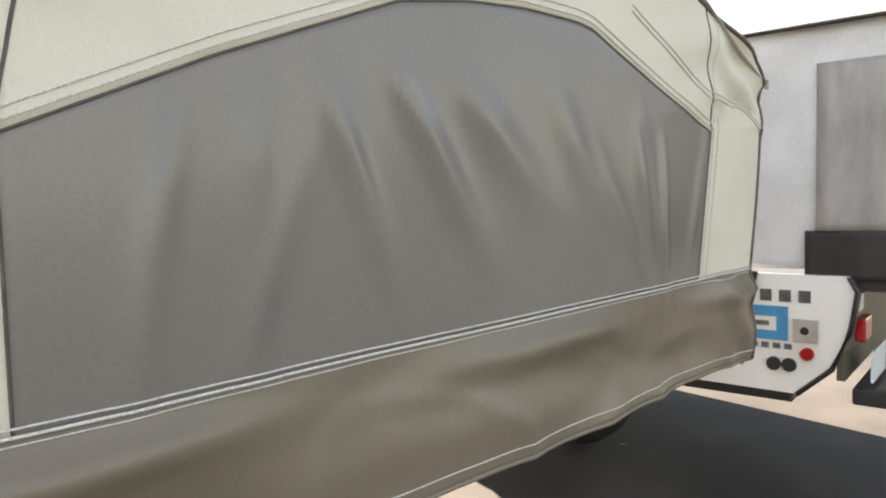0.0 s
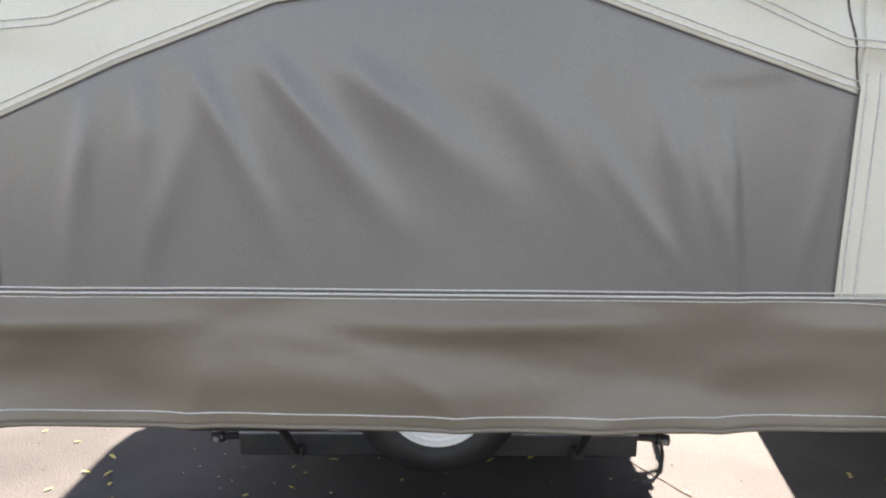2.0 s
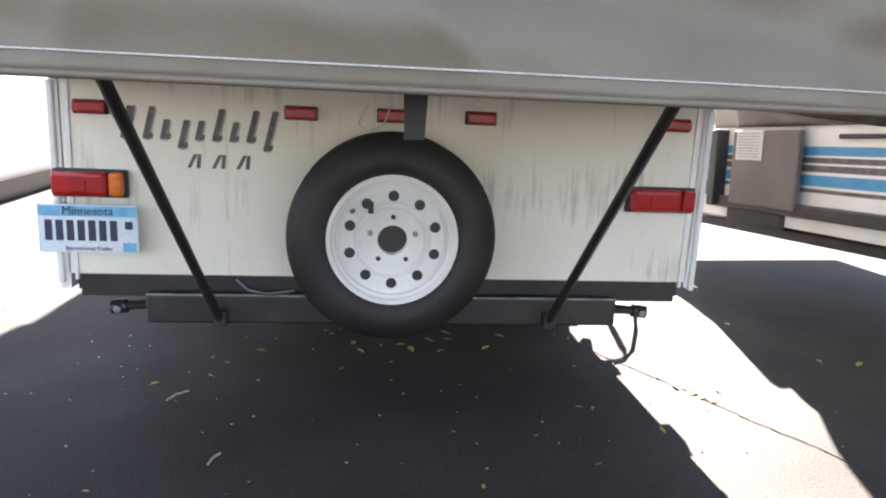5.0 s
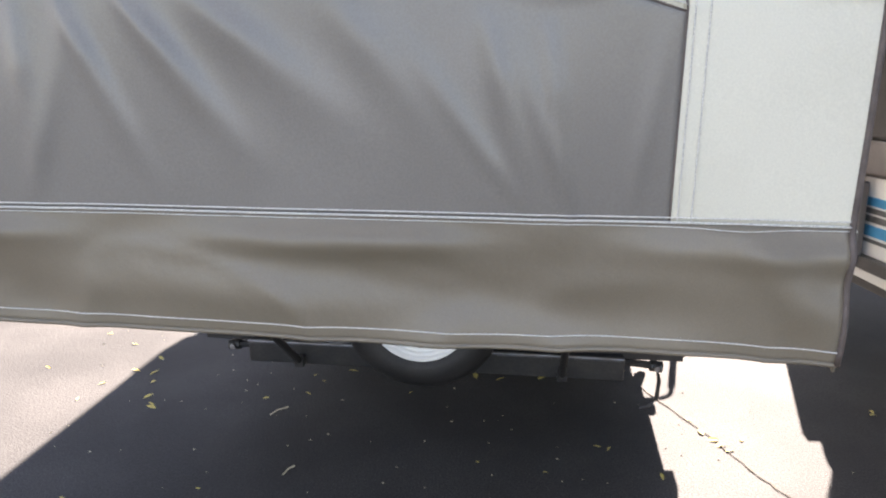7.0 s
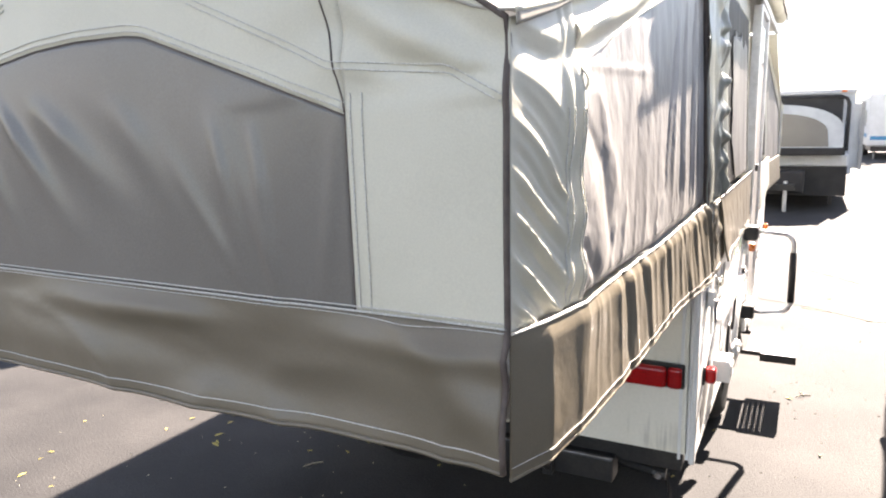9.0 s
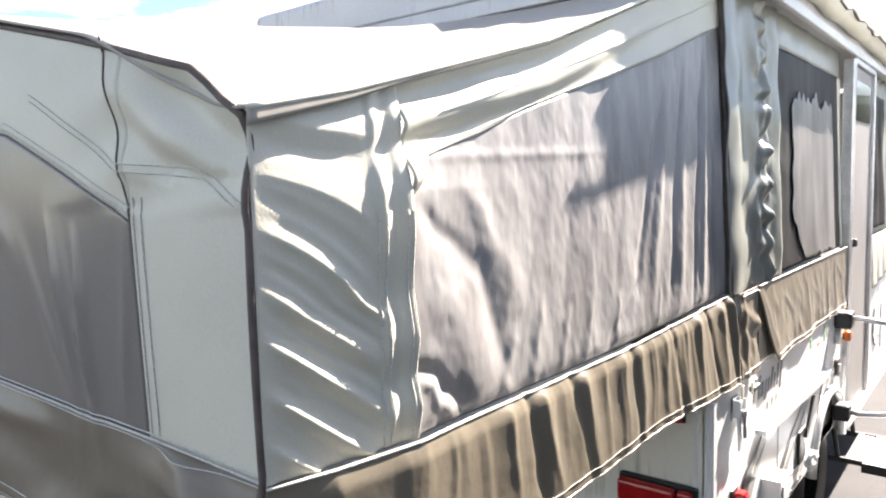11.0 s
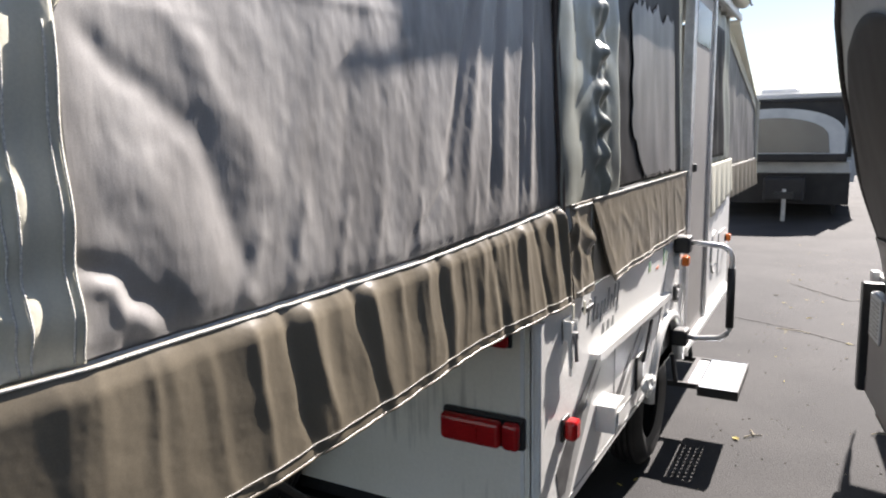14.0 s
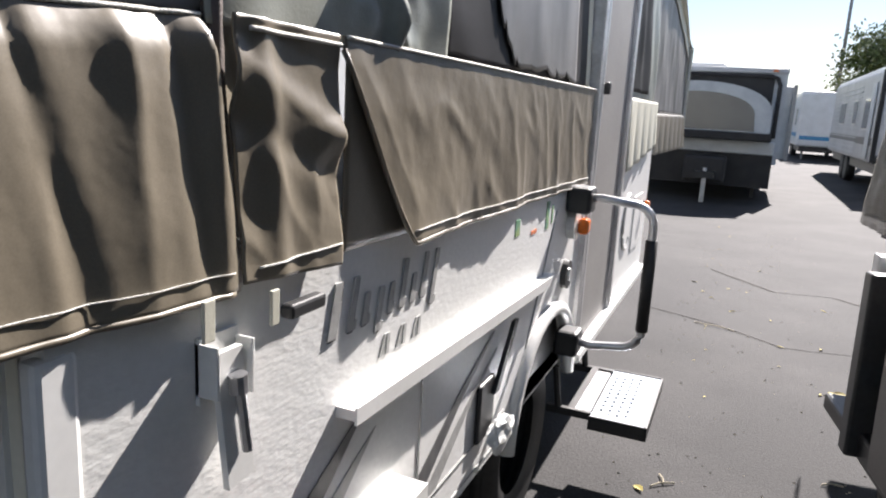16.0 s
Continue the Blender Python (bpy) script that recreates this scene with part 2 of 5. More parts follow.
def lathe(bm, profile, centre, axis="y", seg=40):
    """Turns a profile of (radius, along) about an axis through centre."""
    c = Vector(centre)
    rings = []
    for r, a in profile:
        ring = []
        for k in range(seg):
            t = 2 * math.pi * k / seg
            u, w = r * math.cos(t), r * math.sin(t)
            ring.append(bm.verts.new(c + (Vector((u, a, w)) if axis == "y" else Vector((a, u, w)) if axis == "x" else Vector((u, w, a)))))
        rings.append(ring)
    for A, B in zip(rings, rings[1:]):
        for k in range(seg):
            bm.faces.new((A[k], A[(k + 1) % seg], B[(k + 1) % seg], B[k]))
    return bm


def sheet(u0, u1, lo, hi, place, nu, nv):
    """A cloth sheet over u in [u0, u1] between the lines lo(u) and hi(u); place(u, v) gives the point."""
    bm = bmesh.new()
    g = []
    for i in range(nu + 1):
        u = u0 + (u1 - u0) * i / nu
        a, b = lo(u), hi(u)
        g.append([bm.verts.new(place(u, a + (b - a) * j / nv)) for j in range(nv + 1)])
    for i in range(nu):
        for j in range(nv):
            bm.faces.new((g[i][j], g[i + 1][j], g[i + 1][j + 1], g[i][j + 1]))
    return bm


def line(*pts):
    """A function that runs straight from point to point."""
    def f(u):
        for (a, za), (b, zb) in zip(pts, pts[1:]):
            if u <= b:
                return za + (zb - za) * max(0.0, (u - a)) / (b - a)
        return pts[-1][1]
    return f


def flat(v):
    return lambda u: v


def nz(x, y, z=0.0):
    return noise.noise((x, y, z))


def ridge(t):
    """Soft gathered folds: sharp valleys and round crests."""
    return abs(math.sin(t)) ** 0.7


def poly(pts, y0, y1, axis="y"):
    """A plate cut to an outline, given as pairs in the plane across the axis."""
    bm = bmesh.new()
    def at(a, b, w):
        return (a, w, b) if axis == "y" else (w, a, b) if axis == "x" else (a, b, w)
    f = [bm.verts.new(at(a, b, y0)) for a, b in pts]
    k = [bm.verts.new(at(a, b, y1)) for a, b in pts]
    bm.faces.new(f)
    bm.faces.new(k[::-1])
    n = len(pts)
    for i in range(n):
        bm.faces.new((f[i], f[(i + 1) % n], k[(i + 1) % n], k[i]))
    return bm


# ---------------------------------------------------------------- ground
bm = bmesh.new()
bmesh.ops.create_grid(bm, x_segments=60, y_segments=60, size=300)
ground = part("ground", bm, "asphalt")
tagged(ground, "worn grey asphalt of the sales lot", "ground", kind="structure")

# ---------------------------------------------------------------- the camper
camper = thing("pop_up_camper", "white pop-up tent camper with brown and cream canvas bunk ends", "camper")
L, R, YB, YF = -1.06, 1.06, 0.0, 3.72
part("rear_wall", nb(L + 0.02, R - 0.02, 0.0, 0.03, 0.487, 1.16, bevel=0.006), "rear", camper, "white rear panel with grey grime streaks")


def side_wall(x0, x1):
    """Side wall with a round wheel opening."""
    pts = [(0.0, 0.47), (1.28, 0.47)]
    for k in range(13):
        a = math.pi - math.pi * k / 12
        pts.append((1.62 + 0.34 * math.cos(a), 0.42 + 0.30 * math.sin(a)))
    pts += [(1.97, 0.44), (1.99, 0.44), (1.99, 1.14), (0.0, 1.14)]
    return poly(pts, x0, x1, "x")


part("side_wall", side_wall(1.03, 1.06), "white_side", camper, "white pebbled side wall")
part("side_wall", nb(1.03, 1.06, 2.70, YF, 0.44, 1.14), "white_side", camper)
part("side_wall", nb(L, L + 0.03, 0.0, YF, 0.44, 1.14), "white_side", camper)
part("front_wall", nb(L, R, YF, YF + 0.03, 0.44, 1.14), "white", camper)
part("floor_pan", nb(L + 0.04, R - 0.04, 0.03, YF, 0.43, 0.50), "black", camper)
part("inner_wheel_well", nb(0.75, 1.02, 1.24, 2.0, 0.44, 0.78), "black", camper)
for x in (L + 0.005, R - 0.005):
    bm = bmesh.new()
    s = 1 if x > 0 else -1
    box(bm, x - 0.012, x + 0.009, -0.012, 0.028, 0.46, 1.09, bevel=0.006)
    box(bm, x - s * 0.045 - 0.005, x - s * 0.045 + 0.005, -0.006, 0.004, 0.47, 1.09)
    part("corner_trim", bm, "white", camper)
bm = bmesh.new()
box(bm, L + 0.045, R - 0.045, 0.035, 0.055, 0.405, 0.487, bevel=0.004)
part("lower_skirt", bm, "black", camper, "black skirt below the rear panel")

# wheel arch lip and road wheel
pts = [(1.065, 1.28, 0.42)] + [(1.065, 1.62 + 0.34 * math.cos(math.pi - math.pi * k / 14), 0.42 + 0.30 * math.sin(math.pi * k / 14)) for k in range(15)]
part("wheel_arch", tube(bmesh.new(), pts, 0.022, 8), "white", camper, "rounded white wheel arch lip", smooth=True)


def wheel(parent, c, axis, r, w, rim_r, holes, mat="white", spokes=False):
    """Tyre with shoulders and tread rings, dished rim, hub, holes or spokes. It faces -axis."""
    wh = new("wheel")
    wh.parent = parent
    f = -w / 2
    prof = [(rim_r, f + 0.02), (rim_r + 0.012, f + 0.004), (rim_r + (r - rim_r) * 0.45, f - 0.004), (r - 0.035, f + 0.008), (r - 0.012, f + 0.028)]
    for k in range(4):
        a = f + 0.034 + (w - 0.068) * k / 4
        b = f + 0.034 + (w - 0.068) * (k + 1) / 4
        prof += [(r, a + 0.004), (r, b - 0.006), (r - 0.008, b - 0.005), (r - 0.008, b)]
    prof += [(r - 0.012, -f - 0.028), (r - 0.05, -f), (rim_r, -f - 0.02)]
    bm = lathe(bmesh.new(), prof, c, axis, 56)
    t = part("tyre", bm, "rubber", wh, "black tyre with worn sidewall", smooth=True)
    rp = []
    for q, d in ((1.035, 0.010), (1.02, -0.002), (0.97, -0.002), (0.945, 0.016), (0.90, 0.018), (0.885, 0.036), (0.84, 0.036), (0.82, 0.024), (0.62, 0.022), (0.57, 0.034), (0.52, 0.034), (0.50, 0.018), (0.24, 0.018), (0.235, 0.06)):
        rp += [(rim_r * q + 0.0008, f + d), (rim_r * q - 0.0008, f + d + (0.0006 if d > 0 else 0.0))]
    rim = part("rim", lathe(bmesh.new(), rp, c, axis, 56), mat, wh, smooth=True)
    def at(rad, ang, al):
        u, v = rad * math.cos(ang), rad * math.sin(ang)
        return Vector(c) + (Vector((u, al, v)) if axis == "y" else Vector((al, u, v)))
    part("hub_bore", rod(bmesh.new(), at(0, 0, f + 0.05), at(0, 0, f + 0.09), rim_r * 0.232, 24), "black", wh)
    for k in range(holes):
        a = 2 * math.pi * (k + 0.5) / holes
        part("vent_hole", rod(bmesh.new(), at(rim_r * 0.70, a, f + 0.0205), at(rim_r * 0.70, a, f + 0.06), 0.0165, 16), "black", rim)
    for k in range(5):
        a = 2 * math.pi * (k + 0.25) / 5
        if holes and k in (1, 3, 4):
            part("bolt_hole", rod(bmesh.new(), at(rim_r * 0.37, a, f + 0.016), at(rim_r * 0.37, a, f + 0.05), 0.0075, 12), "black", rim)
        else:
            part("lug_nut", rod(bmesh.new(), at(rim_r * 0.37, a, f + 0.003), at(rim_r * 0.37, a, f + 0.04), 0.009, 6), "steel", rim)
        if spokes:
            bm = bmesh.new()
            for d in (-0.12, 0.12):
                rod(bm, at(rim_r * 0.25, a + d, f + 0.02), at(rim_r * 0.93, a + d * 0.9, f + 0.012), 0.016, 8)
            part("spoke", bm, "aluminium", rim)
    return wh


wheel(camper, (0.93, 1.62, 0.30), "x", 0.30, 0.18, 0.17, 0)
spare = wheel(camper, (-0.019, -0.10, 0.655), "y", 0.325, 0.19, 0.196, 10)
spare.name = "spare_wheel"
part("valve", rod(bmesh.new(), (-0.145, -0.20, 0.745), (-0.140, -0.165, 0.742), 0.007, 8), "tree_leaf", spare, "green valve cap")
part("balance_weight", nb(-0.096, -0.080, -0.20, -0.186, 0.740, 0.775), "plastic", spare)
part("spare_bracket", nb(-0.06, 0.02, -0.09, -0.005, 0.42, 0.60), "black", camper)
part("hanging_tab", poly([(-0.07, 1.12), (-0.032, 1.12), (-0.036, 1.03), (-0.066, 1.03)], -1.255, -1.248), "plastic", camper, "black strap end hanging under the bunk")

# rear bumper, jacks and bunk struts
bm = bmesh.new()
box(bm, -0.80, 0.78, -0.02, 0.07, 0.33, 0.425, bevel=0.008)
part("bumper_beam", bm, "black", camper, "black steel channel bumper")
# thin pale strip that draws the highlight along the bumper's top edge
part("bumper_highlight", nb(-0.80, 0.78, -0.026, -0.010, 0.425, 0.431, bevel=0.002), "steel", camper)
for s in (-1, 1):
    bm = bmesh.new()
    foot = Vector((s * 0.55 - 0.015, -0.03, 0.345))
    aim = Vector((0.542 if s > 0 else -0.627, -0.80, 1.075))
    rod(bm, foot, foot + (aim - foot) * 1.10, 0.0145, 12)
    part("bunk_strut", bm, "black", camper, "black tubular bunk support strut")
    bm = bmesh.new()
    box(bm, s * 0.55 - 0.035, s * 0.55 + 0.005, -0.055, -0.015, 0.33, 0.38, bevel=0.004)
    part("strut_bracket", bm, "black", camper)
    part("beam_brace", rod(bmesh.new(), (s * 0.52, 0.05, 0.42), (s * 0.46, 0.06, 0.50), 0.012, 8), "black", camper)
    bm = bmesh.new()
    rod(bm, (s * 0.74, 0.12, 0.36), (s * 0.92, 0.12, 0.345), 0.016, 10)
    rod(bm, (s * 0.90, 0.12, 0.345), (s * 0.95, 0.12, 0.34), 0.024, 12)
    part("stabiliser_jack", bm, "black", camper, "folded black stabiliser jack")
    part("jack_bolt", rod(bmesh.new(), (s * 0.925, 0.085, 0.343), (s * 0.925, 0.10, 0.343), 0.013, 8), "steel", camper)
bm = tube(bmesh.new(), [(0.80, 0.16, 0.33), (0.90, 0.17, 0.325), (0.94, 0.18, 0.31), (0.955, 0.19, 0.24), (0.95, 0.19, 0.16), (0.92, 0.19, 0.12), (0.88, 0.19, 0.11)], 0.009)
part("jack_handle", bm, "black", camper, "bent black jack handle")
part("loose_wire", tube(bmesh.new(), [(-0.52, 0.02, 0.47), (-0.48, 0.0, 0.44), (-0.42, -0.01, 0.43), (-0.33, 0.0, 0.44)], 0.004), "steel", camper)
part("loose_wire", tube(bmesh.new(), [(-0.1, -0.03, 1.06), (-0.13, -0.05, 1.0), (-0.1, -0.06, 0.975), (-0.05, -0.05, 1.0), (-0.03, -0.03, 1.06)], 0.003), "stitch", camper)

# rear lamps, plate, decal
for x0, x1 in ((-1.055, -0.845), (0.785, 1.015)):
    base = part("tail_lamp", nb(x0 - 0.006, x1 + 0.006, -0.022, 0.0, 0.738, 0.826, bevel=0.006), "plastic", camper)
    w = x1 - x0
    part("lens", nb(x0, x1 - w * 0.22, -0.055, -0.022, 0.744, 0.820, bevel=0.014, seg=3), "red", base, "red ribbed tail lamp lens")
    part("lens", nb(x1 - w * 0.21, x1, -0.05, -0.022, 0.744, 0.820, bevel=0.012, seg=3), "amber" if x0 < 0 else "red", base)
    part("reflector", nb(x0 + w * 0.28, x0 + w * 0.5, -0.059, -0.054, 0.760, 0.80, bevel=0.002), "red", base)
for x, z in ((-0.94, 1.015), (-0.31, 1.022), (-0.02, 1.026), (0.265, 1.03), (0.93, 1.035)):
    base = part("marker_lamp", nb(x - 0.052, x + 0.052, -0.012, 0.0, z - 0.022, z + 0.022, bevel=0.004), "plastic", camper)
    part("lens", nb(x - 0.048, x + 0.048, -0.032, -0.012, z - 0.019, z + 0.019, bevel=0.008), "red", base)
plate = part("licence_plate", nb(-1.092, -0.80, -0.065, -0.061, 0.572, 0.722, bevel=0.0015), "plate", camper, "white and blue licence plate in a thin frame")
part("plate_bracket", nb(-1.0, -0.9, -0.061, 0.0, 0.63, 0.67), "black", plate)
part("plate_band", nb(-1.088, -0.804, -0.067, -0.065, 0.686, 0.718), "plate_blue", plate)
part("plate_band", nb(-0.846, -0.806, -0.067, -0.065, 0.577, 0.605), "plate_blue", plate)
for k in range(7):
    x = -1.072 + k * 0.0315
    part("character_bar", nb(x, x + 0.021, -0.067, -0.065, 0.610, 0.674, bevel=0.0008), "ink", plate)
part("character_bar", nb(-0.838, -0.816, -0.067, -0.065, 0.648, 0.672), "ink", plate)


def word(txt, size, m, mat, parent, name="lettering"):
    cu = bpy.data.curves.new(name, "FONT")
    cu.body, cu.size, cu.extrude, cu.align_x, cu.align_y = txt, size, 0.0006, "CENTER", "CENTER"
    tmp = bpy.data.objects.new(name, cu)
    me = bpy.data.meshes.new_from_object(tmp)
    bpy.data.objects.remove(tmp)
    me.materials.clear()
    me.materials.append(M[mat])
    ob = new(name, me)
    ob.matrix_world = m
    ob.parent = parent
    return ob


word("Recreational Trailer", 0.017, pose(-0.945, -0.0685, 0.586, 90, 0, 0), "ink", plate)
word("Minnesota", 0.036, pose(-0.945, -0.0685, 0.703, 90, 0, 0), "ink", plate)


def logo(parent, origin, along, up, out_, scale, mat, edge_mat, n=9):
    """A brand mark drawn as plain slanted strokes of its size and colour, with a shorter row beneath."""
    o, a, u, w = Vector(origin), Vector(along), Vector(up), Vector(out_)
    def stroke(name, x, y, wd, ht, m, slant=0.25, lift=0.0015):
        bm = bmesh.new()
        c = [(x, y), (x + wd, y), (x + wd + slant * ht, y + ht), (x + slant * ht, y + ht)]
        f = [bm.verts.new(o + (a * p + u * q) * scale + w * lift) for p, q in c]
        b = [bm.verts.new(o + (a * p + u * q) * scale) for p, q in c]
        bm.faces.new(f)
        for i in range(4):
            bm.faces.new((f[i], f[(i + 1) % 4], b[(i + 1) % 4], b[i]))
        part(name, bm, m, parent)
    x = 0.0
    for k in range(n):
        tall = 0.17 if k in (0, 1, 5, 7, 8) else 0.105
        low = -0.045 if k in (3, 8) else 0.0
        wd = 0.085 if k == 0 else 0.062
        stroke("logo_shadow", x + 0.008, low - 0.008, wd * 0.5, tall - low, edge_mat)
        stroke("logo_stroke", x, low, wd * 0.5, tall - low, mat, lift=0.003)
        stroke("logo_stroke", x + wd * 0.35, low + (0.0 if k else 0.08), wd * 0.45, 0.03, mat, lift=0.0032)
        x += wd + 0.028
    for k in range(3):
        stroke("logo_stroke", 0.34 + k * 0.13, -0.15, 0.02, 0.075, mat, 0.5)
        stroke("logo_stroke", 0.39 + k * 0.13, -0.15, 0.02, 0.075, mat, 0.1, lift=0.002)


logo(camper, (-0.86, 0.0, 0.925), (1, 0, 0), (0, 0, 1), (0, -1, 0), 0.58, "decal", "decal_grey")

# roof shell with lip, corner posts, hatch
bm = bmesh.new()
box(bm, -1.075, 1.065, 0.075, 3.80, 2.325, 2.53, bevel=0.03, seg=3)
roof = part("roof", bm, "roof", camper, "grey-white roof shell with dirt streaks")
bm = bmesh.new()
box(bm, -1.085, 1.075, 0.062, 0.08, 2.312, 2.365, bevel=0.004)
box(bm, 1.06, 1.085, 0.062, 3.81, 2.305, 2.345, bevel=0.004)
part("roof_lip", bm, "roof", camper)
part("roof_seam", nb(-1.05, 1.04, 0.068, 0.076, 2.372, 2.378), "decal_grey", camper)
bm = bmesh.new()
box(bm, 1.025, 1.076, 0.064, 0.12, 2.312, 2.518, bevel=0.016, seg=3)
part("roof_corner_cap", bm, "white", camper)
bm = bmesh.new()
box(bm, -0.08, 0.72, 0.45, 1.10, 2.53, 2.685, bevel=0.02)
box(bm, 0.26, 0.72, 0.46, 1.0, 2.685, 2.725, bevel=0.015)
part("roof_vent", bm, "roof", camper, "low white roof vent lid")

# rolled awning bag along the roof edge
bm = bmesh.new()
g = []
for i in range(61):
    y = 0.16 + 3.72 * i / 60
    ring = []
    for k in range(14):
        a = 2 * math.pi * k / 14
        taper = min(1.0, 0.25 + i / 4, 0.25 + (60 - i) / 4)
        rr = (0.066 + 0.014 * nz(y * 6, k * 0.5) + (0.006 * math.sin(y * 11) * max(0, -math.sin(a)))) * taper
        ring.append(bm.verts.new((1.10 + rr * math.cos(a) * 0.75, y, 2.445 + 0.012 * nz(y * 2, 3) + rr * 1.15 * math.sin(a))))
    g.append(ring)
for A, B in zip(g, g[1:]):
    for k in range(14):
        bm.faces.new((A[k], A[(k + 1) % 14], B[(k + 1) % 14], B[k]))
bm.faces.new(g[0])
bm.faces.new(g[-1][::-1])
awning = part("awning_bag", bm, "cream", camper, "rolled cream awning bag along the roof edge", smooth=True)
part("awning_zip", tube(bmesh.new(), [(1.145 + 0.008 * nz(y * 0.3, 1), 0.19 + y * 0.0605, 2.41 + 0.02 * nz(y * 0.4, 7)) for y in range(61)], 0.006), "binding", awning)

# ---------------------------------------------------------------- rear bunk canvas, end face
EY = -1.46
XC = -0.056
HEM, BAND = 1.10, 1.34
end_top = line((-1.06, 1.82), (-0.96, 1.89), (-0.62, 1.975), (XC, 2.105), (0.52, 1.975), (0.85, 1.89), (0.948, 1.82))
win_top = line((-0.78, 1.618), (-0.56, 1.715), (-0.30, 1.815), (-0.16, 1.838), (-0.03, 1.849), (0.12, 1.851), (0.17, 1.846), (0.655, 1.683))


def end_out(x, z):
    """How far the end cloth bellies out (towards -y)."""
    d = 0.010 * nz(x * 2.2, z * 2.2, 1.0)
    # creases that fan down from the upper seam of the window flap
    for cx, cz, ang, wid, amp in ((-0.60, 1.70, -1.75, 0.022, 0.016), (-0.52, 1.73, -1.55, 0.026, 0.018), (-0.44, 1.74, -1.15, 0.026, 0.022), (-0.33, 1.75, -0.92, 0.030, 0.026),
                                  (-0.20, 1.74, -0.70, 0.045, 0.018), (0.05, 1.74, -0.9, 0.05, 0.010), (0.33, 1.70, -1.30, 0.024, 0.018), (0.44, 1.68, -1.45, 0.018, 0.020),
                                  (0.50, 1.34, 1.95, 0.02, 0.012), (0.42, 1.34, 2.2, 0.02, 0.010), (0.58, 1.34, 1.4, 0.02, 0.010), (-0.55, 1.34, 1.2, 0.03, 0.010)):
        ux, uz = math.cos(ang), math.sin(ang)
        s = (x - cx) * ux + (z - cz) * uz
        n = -(x - cx) * uz + (z - cz) * ux
        w = wid * (0.5 + max(0.0, s) * 1.6)
        d += 0.8 * amp * math.exp(-(n / w) ** 2) * max(0.0, min(1.0, s * 8)) * max(0.0, 1 - s / 0.45)
    return d


def end_place(x, z):
    d = end_out(x, z)
    if z < BAND:
        t = (BAND - z) / (BAND - HEM)
        d = d * (1 - t) + t * 0.008
        d += 0.020 * math.exp(-((z - BAND + 0.05) / 0.026) ** 2) * (0.5 + 0.5 * math.sin(x * 7.5 + 1.0))
        d += 0.024 * t * math.sin(x * 5.1 + 1.4 * z * 9) * math.exp(-((t - 0.6) / 0.35) ** 2)
        d += 0.022 * math.exp(-((x - 0.80 + (z - 1.3) * 0.9) / 0.06) ** 2) * (1 - t * 0.3)
        d += 0.006 * nz(x * 6, z * 12, 3) + 0.012 * (1 - abs(nz(x * 2.3, z * 5.5 + x * 1.5, 7)) * 2.2) ** 3 * t
    if z > 1.75 and (x > 0.6 or x < -0.7):
        d += 0.012 * math.sin((z * 1.0 + x * 0.5) * 55) * math.exp(-((abs(x - XC) - 0.86) / 0.15) ** 2)
    if z > 1.7:
        d += 0.007 * math.sin((z - 0.25 * abs(x)) * 48) * max(0.0, (abs(x - XC) - 0.35))
    return Vector((x, EY - d, z))


rear_tent = new("rear_bunk_canvas")
rear_tent.parent = camper
part("end_skirt", sheet(-1.06, 0.948, flat(HEM), flat(BAND), end_place, 160, 22), "brown", rear_tent, "brown lower canvas skirt with folds", smooth=True, thick=0.003)
part("window_flap", sheet(-0.775, 0.655, flat(BAND), win_top, end_place, 130, 46), "vinyl", rear_tent, "grey vinyl window flap, creased", smooth=True, thick=0.003)
part("end_border", sheet(0.655, 0.948, flat(BAND), end_top, end_place, 40, 50), "cream", rear_tent, "cream canvas border", smooth=True, thick=0.003)
part("end_border", sheet(-1.06, -0.775, flat(BAND), end_top, end_place, 40, 50), "cream", rear_tent, smooth=True, thick=0.003)
part("end_border", sheet(-0.775, 0.655, win_top, end_top, end_place, 110, 24), "cream", rear_tent, smooth=True, thick=0.003)


def seam(f0, f1, place, r, mat, parent, name="seam", n=90, lift=(0, 0, 0)):
    """A sewn line over a cloth: f0 and f1 give the two cloth coordinates at t in [0, 1]."""
    pts = [place(f0(i / n), f1(i / n)) + Vector(lift) for i in range(n + 1)]
    return part(name, tube(bmesh.new(), pts, r, 5), mat, parent, smooth=True)


for dz, rr in ((0.0, 0.0022), (0.0085, 0.0014), (-0.0075, 0.0009)):
    seam(lambda t: -1.06 + 2.008 * t, lambda t, d=dz: BAND + d, end_place, rr, "stitch", rear_tent, lift=(0, -0.003, 0), n=140)
seam(lambda t: -1.06 + 2.008 * t, lambda t: HEM + 0.025, end_place, 0.0013, "stitch", rear_tent, lift=(0, -0.003, 0), n=140)
seam(lambda t: -1.06 + 2.008 * t, lambda t: HEM, end_place, 0.005, "brown", rear_tent, "hem", n=140)
for dz in (0.010, 0.022):
    seam(lambda t: -0.775 + 1.43 * t, lambda t, d=dz: win_top(-0.775 + 1.43 * t) + d, end_place, 0.0012, "stitch", rear_tent, lift=(0, -0.003, 0))
seam(lambda t: -0.775 + 1.43 * t, lambda t: win_top(-0.775 + 1.43 * t), end_place, 0.0019, "binding", rear_tent, "piping", lift=(0, -0.001, 0))
seam(lambda t: 0.655, lambda t: BAND + (1.69 - BAND) * t, end_place, 0.0019, "binding", rear_tent, "piping", lift=(0, -0.001, 0), n=40)
seam(lambda t: -0.775, lambda t: BAND + (1.635 - BAND) * t, end_place, 0.0019, "binding", rear_tent, "piping", lift=(0, -0.001, 0), n=40)
